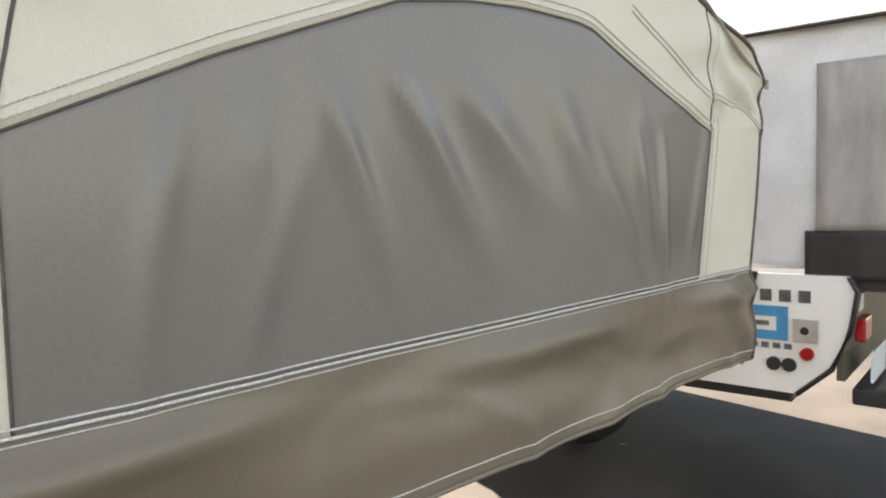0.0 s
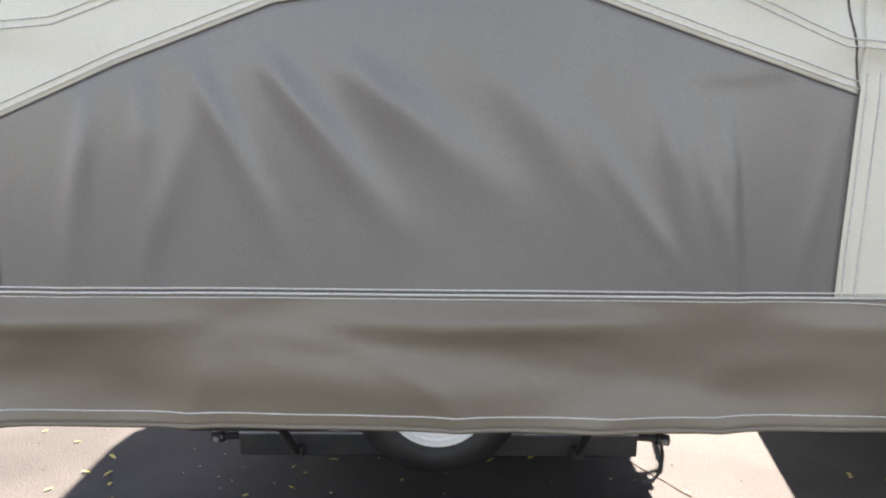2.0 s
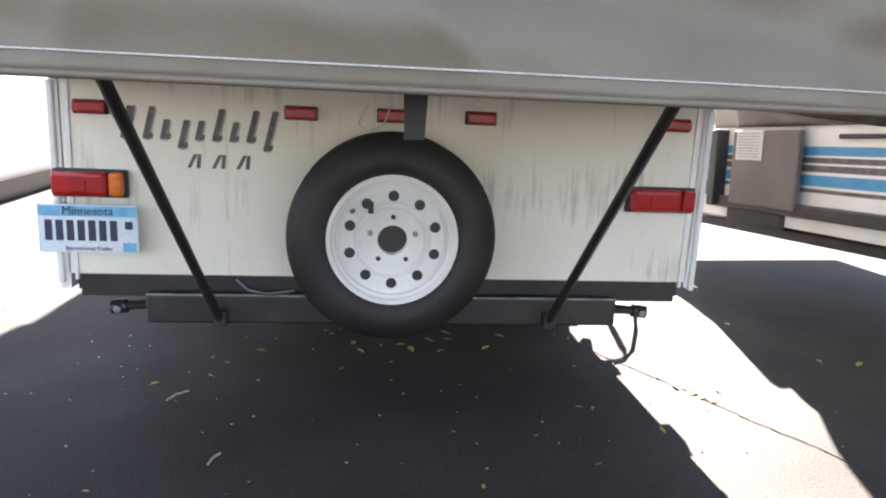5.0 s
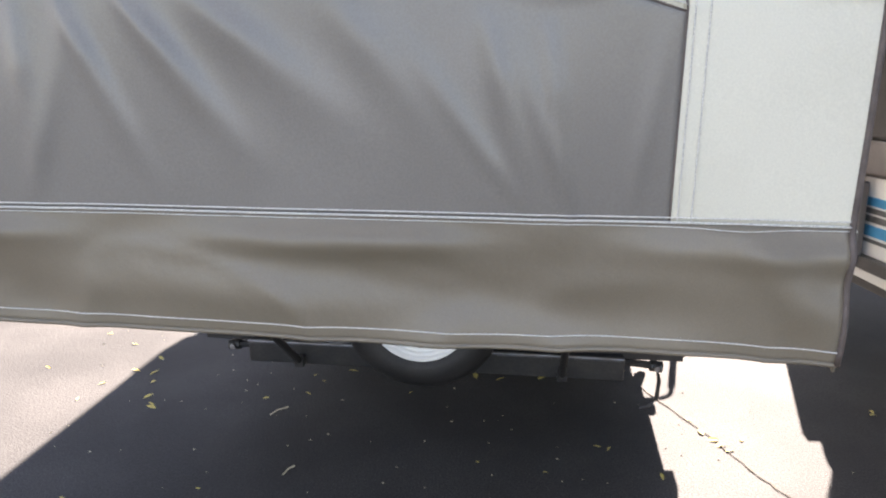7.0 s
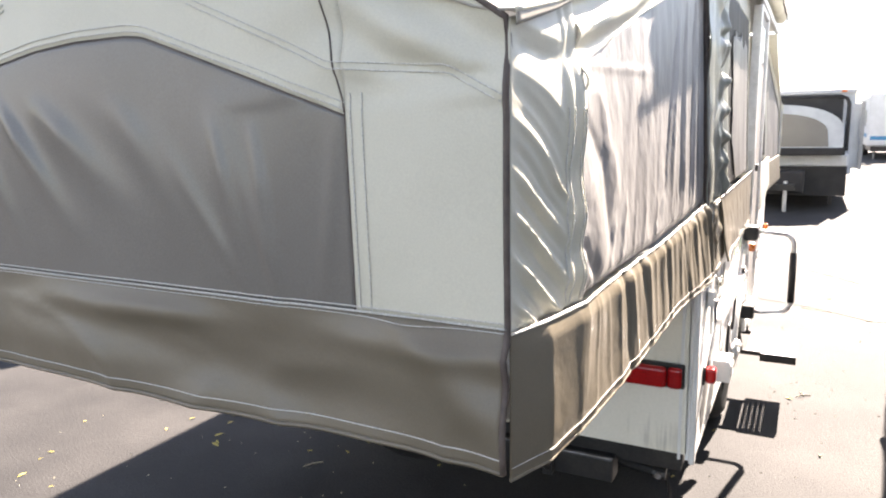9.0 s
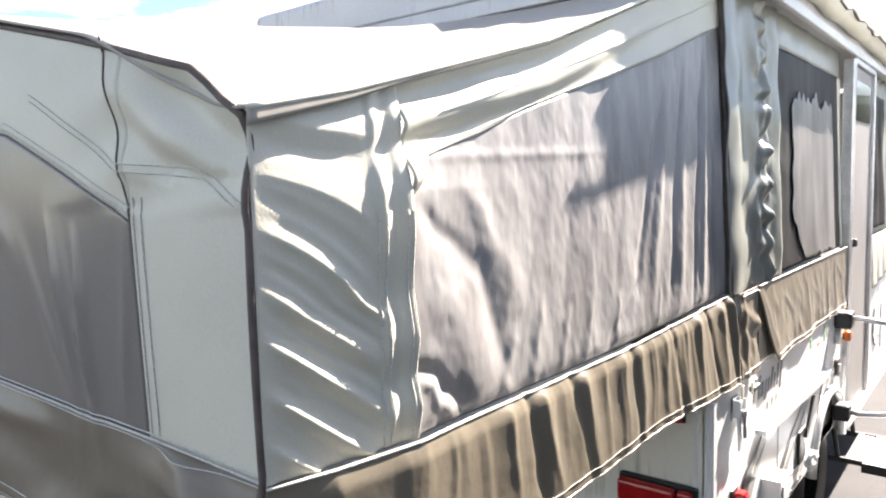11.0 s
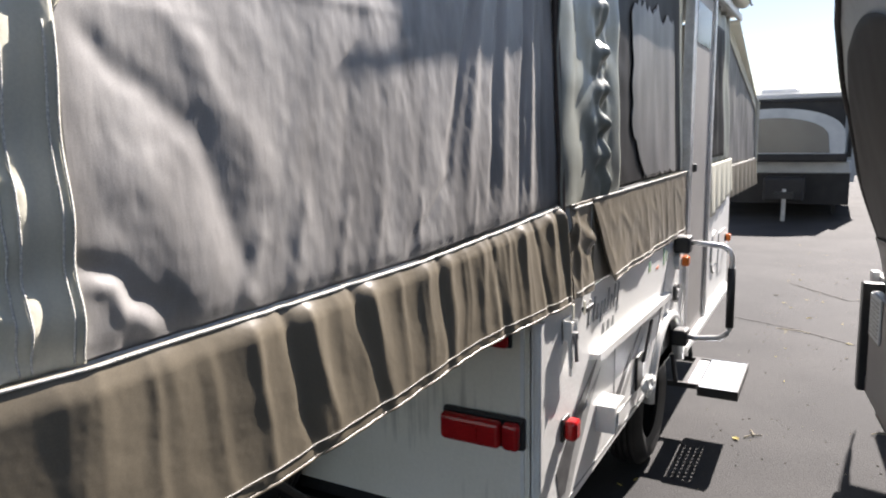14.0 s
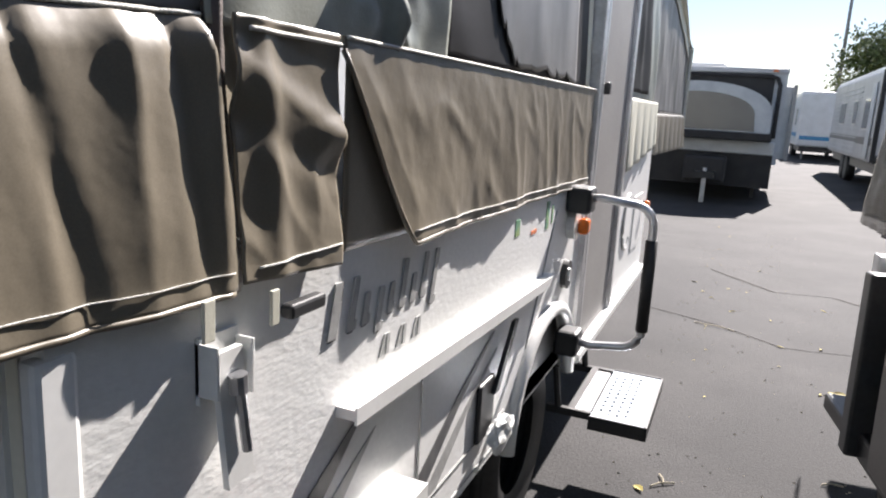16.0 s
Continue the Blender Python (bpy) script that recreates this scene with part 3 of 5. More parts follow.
for dx in (0.012, 0.035):
    seam(lambda t, d=dx: 0.655 + d, lambda t: BAND + (1.72 - BAND) * t, end_place, 0.0012, "stitch", rear_tent, lift=(0, -0.003, 0), n=40)
    seam(lambda t, d=dx: -0.775 - d, lambda t: BAND + (1.69 - BAND) * t, end_place, 0.0012, "stitch", rear_tent, lift=(0, -0.003, 0), n=40)
for s, x0 in ((1, 0.655), (-1, -0.775)):
    seam(lambda t, s=s, x0=x0: x0 - s * 0.06 * t, lambda t, x0=x0: (1.69 if x0 > 0 else 1.635) + 0.28 * t, end_place, 0.002, "binding", rear_tent, lift=(0, -0.002, 0), n=40)
for a0, a1 in ((-1.06, -0.25), (0.30, 0.948)):
    for dz in (0.0, 0.012):
        seam(lambda t, a0=a0, a1=a1: a0 + (a1 - a0) * t, lambda t, a0=a0, a1=a1, d=dz: end_top(a0 + (a1 - a0) * t) - 0.115 - d - 0.06 * (1 - 2 * abs(t - 0.5)), end_place, 0.0011, "stitch", rear_tent, lift=(0, -0.003, 0), n=50)
# zipped binding round the end face
pts = [end_place(0.948, HEM + (1.82 - HEM) * i / 30) for i in range(31)]
pts += [end_place(x, end_top(x)) for x in [0.948 - 2.008 * i / 60 for i in range(1, 60)]]
pts += [end_place(-1.06, 1.82 - (1.82 - HEM) * i / 30) for i in range(31)]
part("zip_binding", tube(bmesh.new(), pts, 0.006, 6), "binding", rear_tent, "dark zipped binding round the bunk end", smooth=True)

# ---------------------------------------------------------------- rear bunk canvas, door side
side_top = line((-1.46, 1.82), (-1.30, 1.853), (-1.11, 1.903), (-0.76, 1.996), (-0.43, 2.111), (-0.08, 2.236), (0.26, 2.35))
mesh_top = line((-1.195, 1.69), (-1.143, 1.773), (-0.99, 1.815), (-0.826, 1.867), (-0.617, 1.926), (-0.183, 2.05), (0.26, 2.195))
side_low = line((-1.46, 1.334), (-0.90, 1.328), (-0.50, 1.332), (-0.12, 1.350), (0.26, 1.373))


def side_base(y, z):
    return 0.952 + (y + 1.46) / 1.66 * 0.075 - (z - 1.376) * 0.045 * max(0.0, min(1.0, (y + 1.4)))


def slack(y, z):
    """The cloth stands off along the stitched band and falls back to the corner and over the screen."""
    k = (y + 1.46) / 0.265 if y < -1.195 else math.exp(-(y + 1.195) / 0.22)
    return 0.026 * k * max(0.0, min(1.0, (1.86 - z) / 0.14))


def side_cream(y, z):
    """Slanting folds pulled from the bunk corner to the stitched band beside the screen."""
    t = (y + 1.46) / 0.265
    tilt = 0.12 + 0.60 * max(0.0, min(1.0, (1.78 - z) / 0.22))
    q = z + tilt * (y + 1.46)
    top = max(0.0, min(1.0, (1.84 - z) / 0.06))
    ph = q * 43 + 1.6 * nz(q * 5, y * 1.0, 5)
    run = min(1.0, t * 6) * max(0.0, min(1.0, (0.84 - t) / 0.18))
    low = 0.35 + 0.65 * max(0.0, min(1.0, (1.72 - z) / 0.15))
    d = 0.015 * run * top * low * (0.8 + 0.8 * nz(q * 7, 2)) * (0.55 - abs(math.sin(ph)) ** 0.8)
    d += 0.004 * run * top * low * (0.5 - abs(math.sin(ph * 2.3 + 2 * nz(q * 6, y * 3, 1)))) + 0.0012 * nz(y * 14, z * 14, 8)
    d += 0.003 * math.sin(z * 80 + 3 * nz(y * 5, z * 4)) * math.exp(-((z - 1.80) / 0.05) ** 2) * min(1.0, t * 3)
    if y > -1.265:
        k = min(1.0, (y + 1.265) / 0.012)
        d += k * (0.005 + 0.004 * math.sin(z * 46 + 4 * nz(z * 3, 7)) * top) - 0.006 * math.exp(-((y + 1.228) / 0.014) ** 2)
    return Vector((side_base(y, z) + d + slack(y, z), y, z))


def fold(y, z, y0, z0, y1, z1, wide, depth, fade=0.25):
    """A soft fold of the cloth along a line from (y0, z0) to (y1, z1); depth > 0 is a ridge, < 0 a valley."""
    ly, lz = y1 - y0, z1 - z0
    n = math.hypot(ly, lz)
    t = ((y - y0) * ly + (z - z0) * lz) / (n * n)
    if t < -0.1 or t > 1.1:
        return 0.0
    q = (-(y - y0) * lz + (z - z0) * ly) / n + 0.010 * nz(t * 4 + y0 * 9, z0 * 7)
    e = max(0.0, min(1.0, (t + 0.1) / fade)) * max(0.0, min(1.0, (1.1 - t) / fade))
    return depth * e * math.exp(-(q / (wide * (0.75 + 0.5 * t))) ** 2)


SCREEN_FOLDS = (
    (-1.17, 1.69, -1.00, 1.57, 0.022, -0.0055), (-1.00, 1.57, -0.93, 1.36, 0.026, -0.005), (-1.13, 1.56, -0.99, 1.36, 0.060, 0.009),
    (-1.195, 1.45, -1.05, 1.345, 0.018, -0.008), (-1.17, 1.42, -1.10, 1.34, 0.016, 0.006), (-1.03, 1.72, -0.88, 1.50, 0.030, 0.005),
    (-0.20, 1.93, -0.37, 1.48, 0.014, -0.0075), (-0.37, 1.48, -0.53, 1.35, 0.014, -0.006), (-0.16, 1.95, -0.30, 1.42, 0.022, 0.0075),
    (-0.07, 1.98, -0.19, 1.40, 0.012, -0.006), (-0.04, 2.05, -0.13, 1.38, 0.020, 0.007), (0.08, 2.05, -0.03, 1.40, 0.009, -0.0075),
    (0.11, 2.10, 0.03, 1.39, 0.018, 0.009), (0.16, 2.12, 0.12, 1.40, 0.010, -0.0075), (0.20, 2.14, 0.19, 1.40, 0.016, 0.009),
    (-0.72, 1.78, -0.86, 1.42, 0.026, 0.0018), (-0.62, 1.84, -0.74, 1.40, 0.020, -0.0018), (-0.50, 1.86, -0.62, 1.40, 0.024, 0.0018), (-0.40, 1.90, -0.50, 1.42, 0.016, -0.002),
    (-0.80, 1.50, -0.85, 1.33, 0.016, 0.0032), (-0.70, 1.46, -0.74, 1.33, 0.013, 0.0032), (-0.60, 1.47, -0.64, 1.33, 0.014, 0.0032), (-0.47, 1.46, -0.50, 1.34, 0.012, 0.0032), (-0.25, 1.45, -0.27, 1.35, 0.012, 0.003), (-0.90, 1.45, -0.95, 1.33, 0.018, 0.004))


def side_mesh(y, z):
    """Slack screen: a draped lower corner, vertical pleats towards the camper's corner and small puckers along the seam."""
    wy = y + 0.04 * nz(y * 2.5, z * 1.5, 3) + 0.10 * (z - 1.6)
    d = 0.0020 * nz(wy * 5, z * 3.2, 2) + 0.0013 * nz(wy * 13, z * 6.0, 4) + 0.0010 * nz(wy * 28, z * 13, 6) + 0.0006 * nz(wy * 60, z * 40, 9)
    for f in SCREEN_FOLDS:
        d += 0.8 * fold(y, z, *f)
    d += 0.0016 * math.exp(-((z - 1.772 - 0.03 * (y + 1.14)) / 0.010) ** 2) * max(0.0, min(1.0, (-0.45 - y) / 0.2))
    d -= 0.004 * math.exp(-((z - side_low(y)) / 0.018) ** 2)
    return Vector((side_base(y, z) - 0.002 + d + slack(y, z), y, z))


def side_strip(y, z):
    d = 0.012 * math.sin((z - side_top(y)) * 75 + 1.5 * nz(y * 2, 0)) * max(0.0, 1 - (y + 1.46) / 1.6) + 0.004 * nz(y * 8, z * 8)
    return Vector((side_base(y, z) + 0.004 + d + slack(y, z), y, z))


SK_LOW = line((-1.46, 1.08), (-0.90, 1.076), (-0.60, 1.086), (-0.32, 1.106), (-0.10, 1.108), (0.30, 1.095))


SKIRT_RIDGES = ((-1.37, 0.040, 0.008, 0.02), (-1.24, 0.045, 0.010, 0.02), (-1.10, 0.040, 0.011, 0.03), (-0.965, 0.042, 0.013, 0.03), (-0.850, 0.030, 0.017, 0.06), (-0.775, 0.022, 0.008, 0.04),
                (-0.690, 0.032, 0.017, 0.05), (-0.595, 0.024, 0.012, 0.02), (-0.510, 0.026, 0.013, 0.01), (-0.420, 0.026, 0.013, 0.01), (-0.345, 0.018, 0.009, 0.0), (-0.285, 0.018, 0.010, 0.0),
                (-0.225, 0.022, 0.012, 0.0), (-0.155, 0.020, 0.011, -0.01), (-0.070, 0.028, 0.014, -0.01), (0.015, 0.016, 0.008, 0.0), (0.095, 0.028, 0.014, 0.01), (0.185, 0.024, 0.017, 0.02))


SKIRT_CREASES = ((-0.245, 1.44, -0.190, 1.04, 0.015, -0.0045), (-0.015, 1.46, 0.045, 1.06, 0.014, -0.005), (0.140, 1.46, 0.180, 1.06, 0.014, -0.005),
                 (-0.92, 1.44, -0.830, 1.03, 0.015, -0.004), (-0.76, 1.44, -0.640, 1.03, 0.015, -0.004), (-0.465, 1.44, -0.435, 1.05, 0.012, -0.003))


def side_skirt(y, z):
    """Gathered skirt: narrow ridges that start at the seam, lean and run out towards the hem, with sharp small creases."""
    hi, lo = side_low(y), SK_LOW(y)
    t = max(0.0, min(1.0, (hi - z) / (hi - lo)))
    wy = y + 0.012 * nz(y * 7, t * 2.2, 5) + 0.014 * t * nz(y * 4, t * 3, 6)
    d = 0.008 * min(1.0, 8 * t) + 0.011 * t
    for y0, w, amp, lean in SKIRT_RIDGES:
        q = abs(wy - y0 - lean * t) / (w * (0.8 + 0.5 * t))
        if q < 3:
            deep = (0.60 if amp > 0.0125 else 0.32) * (1.45 if y0 > -0.36 else 1.0)
            d += deep * amp * math.exp(-q ** 1.25) * min(1.0, t * 14) * (1 - 0.50 * t)
    for f in SKIRT_CREASES:
        d += fold(y, z, *f)
    d += 0.0018 * max(0.0, 1 - 4.0 * abs(nz(wy * 13 + 1.2 * z, z * 1.4, 21))) * min(1.0, 6 * t) * (1 - 0.3 * t)
    d += 0.004 * nz(y * 5, z * 6, 2) * t + 0.0016 * max(0.0, 1 - 3.0 * abs(nz(y * 5 - z * 4, z * 4 + y * 2, 15))) * min(1, 2 * t) + 0.0006 * nz(y * 16, z * 20, 4) * t
    d += 0.017 * t * max(0.0, min(1.0, (y + 0.40) / 0.35)) - 0.05 * max(0.0, (y - 0.19)) / 0.11
    d = (d + 0.010) * max(0.0, min(1.0, (y + 1.46) / 0.10))
    return Vector((side_base(y, hi) + d + slack(y, hi) * (1 - 0.8 * t), y, z))


part("side_border", sheet(-1.46, -1.195, side_low, side_top, side_cream, 54, 150), "cream", rear_tent, "cream side canvas pulled into slanting folds", smooth=True, thick=0.003)
part("side_screen", sheet(-1.195, 0.25, side_low, mesh_top, side_mesh, 300, 110), "screen", rear_tent, "slack grey screen window, dusty", smooth=True, thick=0.002)
part("side_strip", sheet(-1.195, 0.25, mesh_top, side_top, side_strip, 150, 26), "cream", rear_tent, "cream strip over the screen", smooth=True, thick=0.003)
part("side_skirt", sheet(-1.46, 0.30, SK_LOW, side_low, side_skirt, 380, 40), "brown", rear_tent, "gathered brown side skirt", smooth=True, thick=0.003)
seam(lambda t: -1.46 + 1.66 * t, lambda t: side_low(-1.46 + 1.66 * t) - 0.002, side_skirt, 0.0025, "stitch", rear_tent, "white_piping", n=160, lift=(0.003, 0, 0))
seam(lambda t: -1.46 + 1.66 * t, lambda t: SK_LOW(-1.46 + 1.66 * t) + 0.022, side_skirt, 0.0008, "stitch", rear_tent, n=200, lift=(0.003, 0, 0))
seam(lambda t: -1.46 + 1.66 * t, lambda t: SK_LOW(-1.46 + 1.66 * t), side_skirt, 0.0035, "brown", rear_tent, "hem", n=200)
for y in (-1.262, -1.250, -1.208, -1.198):
    seam(lambda t, y=y: y, lambda t, y=y: 1.335 + 0.355 * t, side_cream, 0.0014, "stitch", rear_tent, n=60, lift=(0.003, 0, 0))
seam(lambda t: -1.14 + 1.34 * t, lambda t: mesh_top(-1.14 + 1.34 * t) + 0.006, side_strip, 0.0013, "stitch", rear_tent, lift=(0.003, 0, 0))
seam(lambda t: -1.10 + 1.30 * t, lambda t: 0.5 * mesh_top(-1.10 + 1.30 * t) + 0.5 * side_top(-1.10 + 1.30 * t), side_strip, 0.001, "stitch", rear_tent, lift=(0.003, 0, 0))
part("corner_zip", tube(bmesh.new(), [(1.05 - 0.05 * i / 12 + 0.006 * nz(i, 2), 0.215 + 0.008 * nz(i * 0.7, 4), 1.12 + 1.18 * i / 12) for i in range(13)], 0.011), "binding", rear_tent, smooth=True)
# flat far side of the bunk
def far_side(y, z):
    return Vector((-1.065 + 0.01 * nz(y * 6, z * 6), y, z))


part("side_border", sheet(-1.46, 0.10, flat(1.10), line((-1.46, 1.82), (0.10, 2.30)), far_side, 30, 20), "cream", rear_tent, smooth=True, thick=0.003)


fly_edge = line((-1.47, 1.822), (-1.30, 1.857), (-1.11, 1.907), (-0.76, 2.0), (-0.43, 2.115), (-0.08, 2.24), (0.12, 2.325))


def fly(u, v):
    """Tent roof: from the end bow up to the underside of the roof, with a sag. u: across, v: along (0 end, 1 roof)."""
    x = u
    y = EY - 0.01 + 1.58 * v
    z0 = end_top(x) + 0.004
    sag = math.sin(math.pi * v)
    z = z0 + (2.312 - z0) * v - (0.012 + 0.06 * min(1.0, abs(x - XC) / 0.5)) * sag + 0.008 * nz(x * 3, v * 4) * sag
    # slack rolls that run along the slope
    z += sag * (0.010 * math.exp(-((x - 0.20 - 0.10 * v) / 0.05) ** 2) - 0.012 * math.exp(-((x - 0.32 - 0.10 * v) / 0.05) ** 2) + 0.004 * math.sin(x * 38 + 5 * v))
    k = max(0.0, (x - 0.55) / 0.405)
    if k:
        z += (fly_edge(y) - z) * k ** 1.5
        x += (side_base(y, z) + 0.014 - 0.955) * k
    return Vector((x, y, z + 0.006))


part("tent_roof", sheet(-1.06, 0.955, flat(0.0), flat(1.0), fly, 60, 60), "beige", rear_tent, "taut beige tent roof over the bunk", smooth=True, thick=0.004)
part("fly_hem", tube(bmesh.new(), [fly(0.955, i / 60) for i in range(61)], 0.005), "cream", rear_tent, smooth=True)
part("fly_valance", sheet(0.0, 0.30, flat(0.0), flat(1.0), lambda v, s: fly(0.955, v) + Vector((0.002, 0, -0.022 * s * (1 - v / 0.302))), 30, 3), "beige", rear_tent, smooth=True, thick=0.002)
part("bunk_platform", nb(-1.03, 0.92, -1.42, 0.05, 1.15, 1.22, bevel=0.01), "roof", camper, "pull-out bunk platform")

# ---------------------------------------------------------------- main tent, door side
main_tent = new("side_canvas")
main_tent.parent = camper


def wall_x(y, z):
    return 1.045 - (z - 1.376) * 0.035


def corner_cloth(y, z):
    d = 0.026 * math.exp(-((y - 0.565) / 0.022) ** 2) * (0.65 + 0.9 * nz(z * 13, 6)) + 0.007 * math.sin((y - 0.2) * 24 + 1.3 * nz(z * 3, 1)) + 0.008 * nz(y * 9, z * 7, 3)
    d += 0.030 * nz(z * 17, y * 24, 2) * math.exp(-((y - 0.58) / 0.08) ** 2) + 0.012 * math.sin(z * 60 + 3 * nz(z * 9, 4)) * math.exp(-((y - 0.56) / 0.05) ** 2)
    return Vector((wall_x(y, z) + d, y, z))


part("corner_panel", sheet(0.20, 0.78, flat(1.36), flat(2.32), corner_cloth, 70, 110), "grey_canvas", main_tent, "grey-green corner canvas with a ruffled seam", smooth=True, thick=0.003)


def clear_cloth(y, z):
    d = 0.006 * nz(y * 3, z * 2, 5) + 0.004 * nz(y * 9, z * 3, 7) + 0.008 * math.exp(-((y - 0.83) / 0.05) ** 2) * nz(z * 10, 2)
    return Vector((wall_x(y, z) + d, y, z))


part("side_window", sheet(0.78, 1.90, flat(1.375), flat(2.195), clear_cloth, 80, 60), "clear", main_tent, "dark clear vinyl window, wavy", smooth=True, thick=0.002)


def inner_screen(y, z):
    wob = 0.11 * (nz(z * 9, 3) + 0.25) * max(0.0, 1 - (y - 0.93) / 0.22) 
    return Vector((wall_x(y, z) + 0.007 + 0.006 * nz(y * 3, z * 2, 5) + 0.004 * nz(y * 9, z * 3, 7), y + wob, z))


low2 = lambda y: 1.384 + 0.07 * max(0.0, nz(y * 38, 6) - 0.12) + 0.16 * max(0.0, 1 - abs(y - 0.96) / 0.20) + 0.03 * nz(y * 9, 1)
hi2 = lambda y: 2.04 + 0.06 * nz(y * 9, 2) + 0.04 * nz(y * 23, 7) - 0.05 * max(0.0, 1 - (y - 0.92) / 0.1)
part("window_flap", sheet(0.95, 1.74, low2, hi2, inner_screen, 60, 50), "tinted", main_tent, "grey sun-bleached flap over the window", smooth=True, thick=0.002)
part("window_border", sheet(0.78, 1.95, flat(2.195), flat(2.32), clear_cloth, 40, 8), "grey_canvas", main_tent, smooth=True, thick=0.003)
part("window_border", sheet(1.90, 1.97, flat(1.375), flat(2.195), clear_cloth, 6, 40), "cream", main_tent, smooth=True, thick=0.003)
skirt2_low = line((0.415, 1.355), (0.60, 1.088), (1.97, 1.07))


def skirt2(y, z):
    t = (1.372 - z) / 0.28
    wy = y + 0.03 * nz(y * 4, 2) - 0.05 * t
    d = 0.007 * t * (1 - abs(math.sin(wy * 17))) ** 1.4 * (0.6 + nz(y * 3, 5)) + 0.006 * nz(y * 5, z * 7, 1) * t + 0.001 * nz(y * 26, z * 26, 5)
    d += 0.003 * max(0.0, 1 - 4.5 * abs(nz(y * 7 + z * 5, z * 4, 12))) * min(1.0, 3 * t)
    lean = 0.016 * t * max(0.0, min(1.0, 1 - (y - 0.56) / 1.0))
    return Vector((1.066 + d + lean, y, z))


part("side_skirt", sheet(0.415, 1.97, skirt2_low, flat(1.372), skirt2, 200, 40), "brown", main_tent, "brown skirt below the side window", smooth=True, thick=0.003)
seam(lambda t: 0.42 + 1.55 * t, lambda t: 1.37, skirt2, 0.0028, "stitch", main_tent, "white_piping", lift=(0.003, 0, 0))
seam(lambda t: 0.60 + 1.37 * t, lambda t: skirt2_low(0.60 + 1.37 * t) + 0.02, skirt2, 0.0014, "stitch", main_tent, lift=(0.003, 0, 0))
seam(lambda t: 0.415 + 1.555 * t, lambda t: skirt2_low(0.415 + 1.555 * t), skirt2, 0.004, "brown", main_tent, "hem")


def strap_cloth(y, z):
    t = (1.36 - z) / 0.285
    d = 0.003 * nz(y * 12, z * 9, 6) + 0.005 * max(0.0, 1 - 3.5 * abs(nz(y * 9 + z * 6, z * 8, 3))) + 0.006 * math.exp(-((y - 0.255 - 0.03 * t) / 0.02) ** 2)
    d += 0.007 * math.exp(-((z - 1.285 + 0.4 * (y - 0.32)) / 0.022) ** 2) - 0.004 * math.exp(-((z - 1.235 + 0.4 * (y - 0.32)) / 0.02) ** 2)
    return Vector((1.060 + 0.012 * t + d, y, z))


part("corner_skirt", sheet(0.215, 0.41, line((0.215, 1.105), (0.41, 1.09)), flat(1.372), strap_cloth, 44, 60), "brown", main_tent, "loose brown corner flap", smooth=True, thick=0.003)
part("corner_skirt", sheet(0.43, 0.62, line((0.43, 1.10), (0.62, 1.10)), flat(1.36), lambda y, z: Vector((1.062 + 0.05 * max(0.0, (y - 0.50)) * (1.36 - z) / 0.27, y, z)), 14, 20), "brown", main_tent, smooth=True, thick=0.003)
seam(lambda t: 0.235 + 0.175 * t, lambda t: 1.36, strap_cloth, 0.0028, "stitch", main_tent, "white_piping", lift=(0.003, 0, 0), n=30)
seam(lambda t: 0.24 + 0.165 * t, lambda t: 1.118, strap_cloth, 0.0014, "stitch", main_tent, lift=(0.003, 0, 0), n=30)
bm = bmesh.new()
box(bm, 1.100, 1.104, 0.225, 0.238, 1.062, 1.10, bevel=0.001)
part("canvas_strap", bm, "cream", main_tent)
bm = bmesh.new()
box(bm, 1.100, 1.104, 0.125, 0.14, 1.072, 1.112, bevel=0.001)
part("canvas_strap", bm, "cream", main_tent)
part("strap_buckle", nb(1.08, 1.098, 0.27, 0.34, 1.055, 1.072, bevel=0.004), "plastic", main_tent)

# front part of the tent past the door, and the front bunk
def front_wall_cloth(y, z):
    d = 0.012 * nz(y * 8, z * 3, 3) + 0.012 * math.sin(y * 26) * nz(z * 4, 5)
    return Vector((wall_x(y, z) + d, y, z))


part("corner_panel", sheet(2.72, 3.70, flat(1.36), flat(2.32), front_wall_cloth, 50, 40), "grey_canvas", main_tent, smooth=True, thick=0.003)
part("side_window", sheet(2.80, 3.40, flat(1.40), flat(2.20), lambda y, z: front_wall_cloth(y, z) + Vector((0.006, 0, 0)), 30, 40), "clear", main_tent, smooth=True, thick=0.002)
part("side_skirt", sheet(2.72, 3.66, line((2.72, 1.06), (3.66, 1.14)), flat(1.37), lambda y, z: Vector((1.07 + 0.02 * ridge(y * 14) * (1.4 - z) * 3, y, z)), 60, 16), "cream", main_tent, smooth=True, thick=0.003)
front_tent = new("front_bunk_canvas")
front_tent.parent = camper
FX = lambda y, z: 1.03 + 0.05 * (y - 3.7) / 1.6 - (z - 1.3) * 0.03


def front_mesh(y, z):
    return Vector((FX(y, z) + 0.010 * nz(y * 5, z * 2, 2) + 0.005 * nz(y * 14, z * 5), y, z))


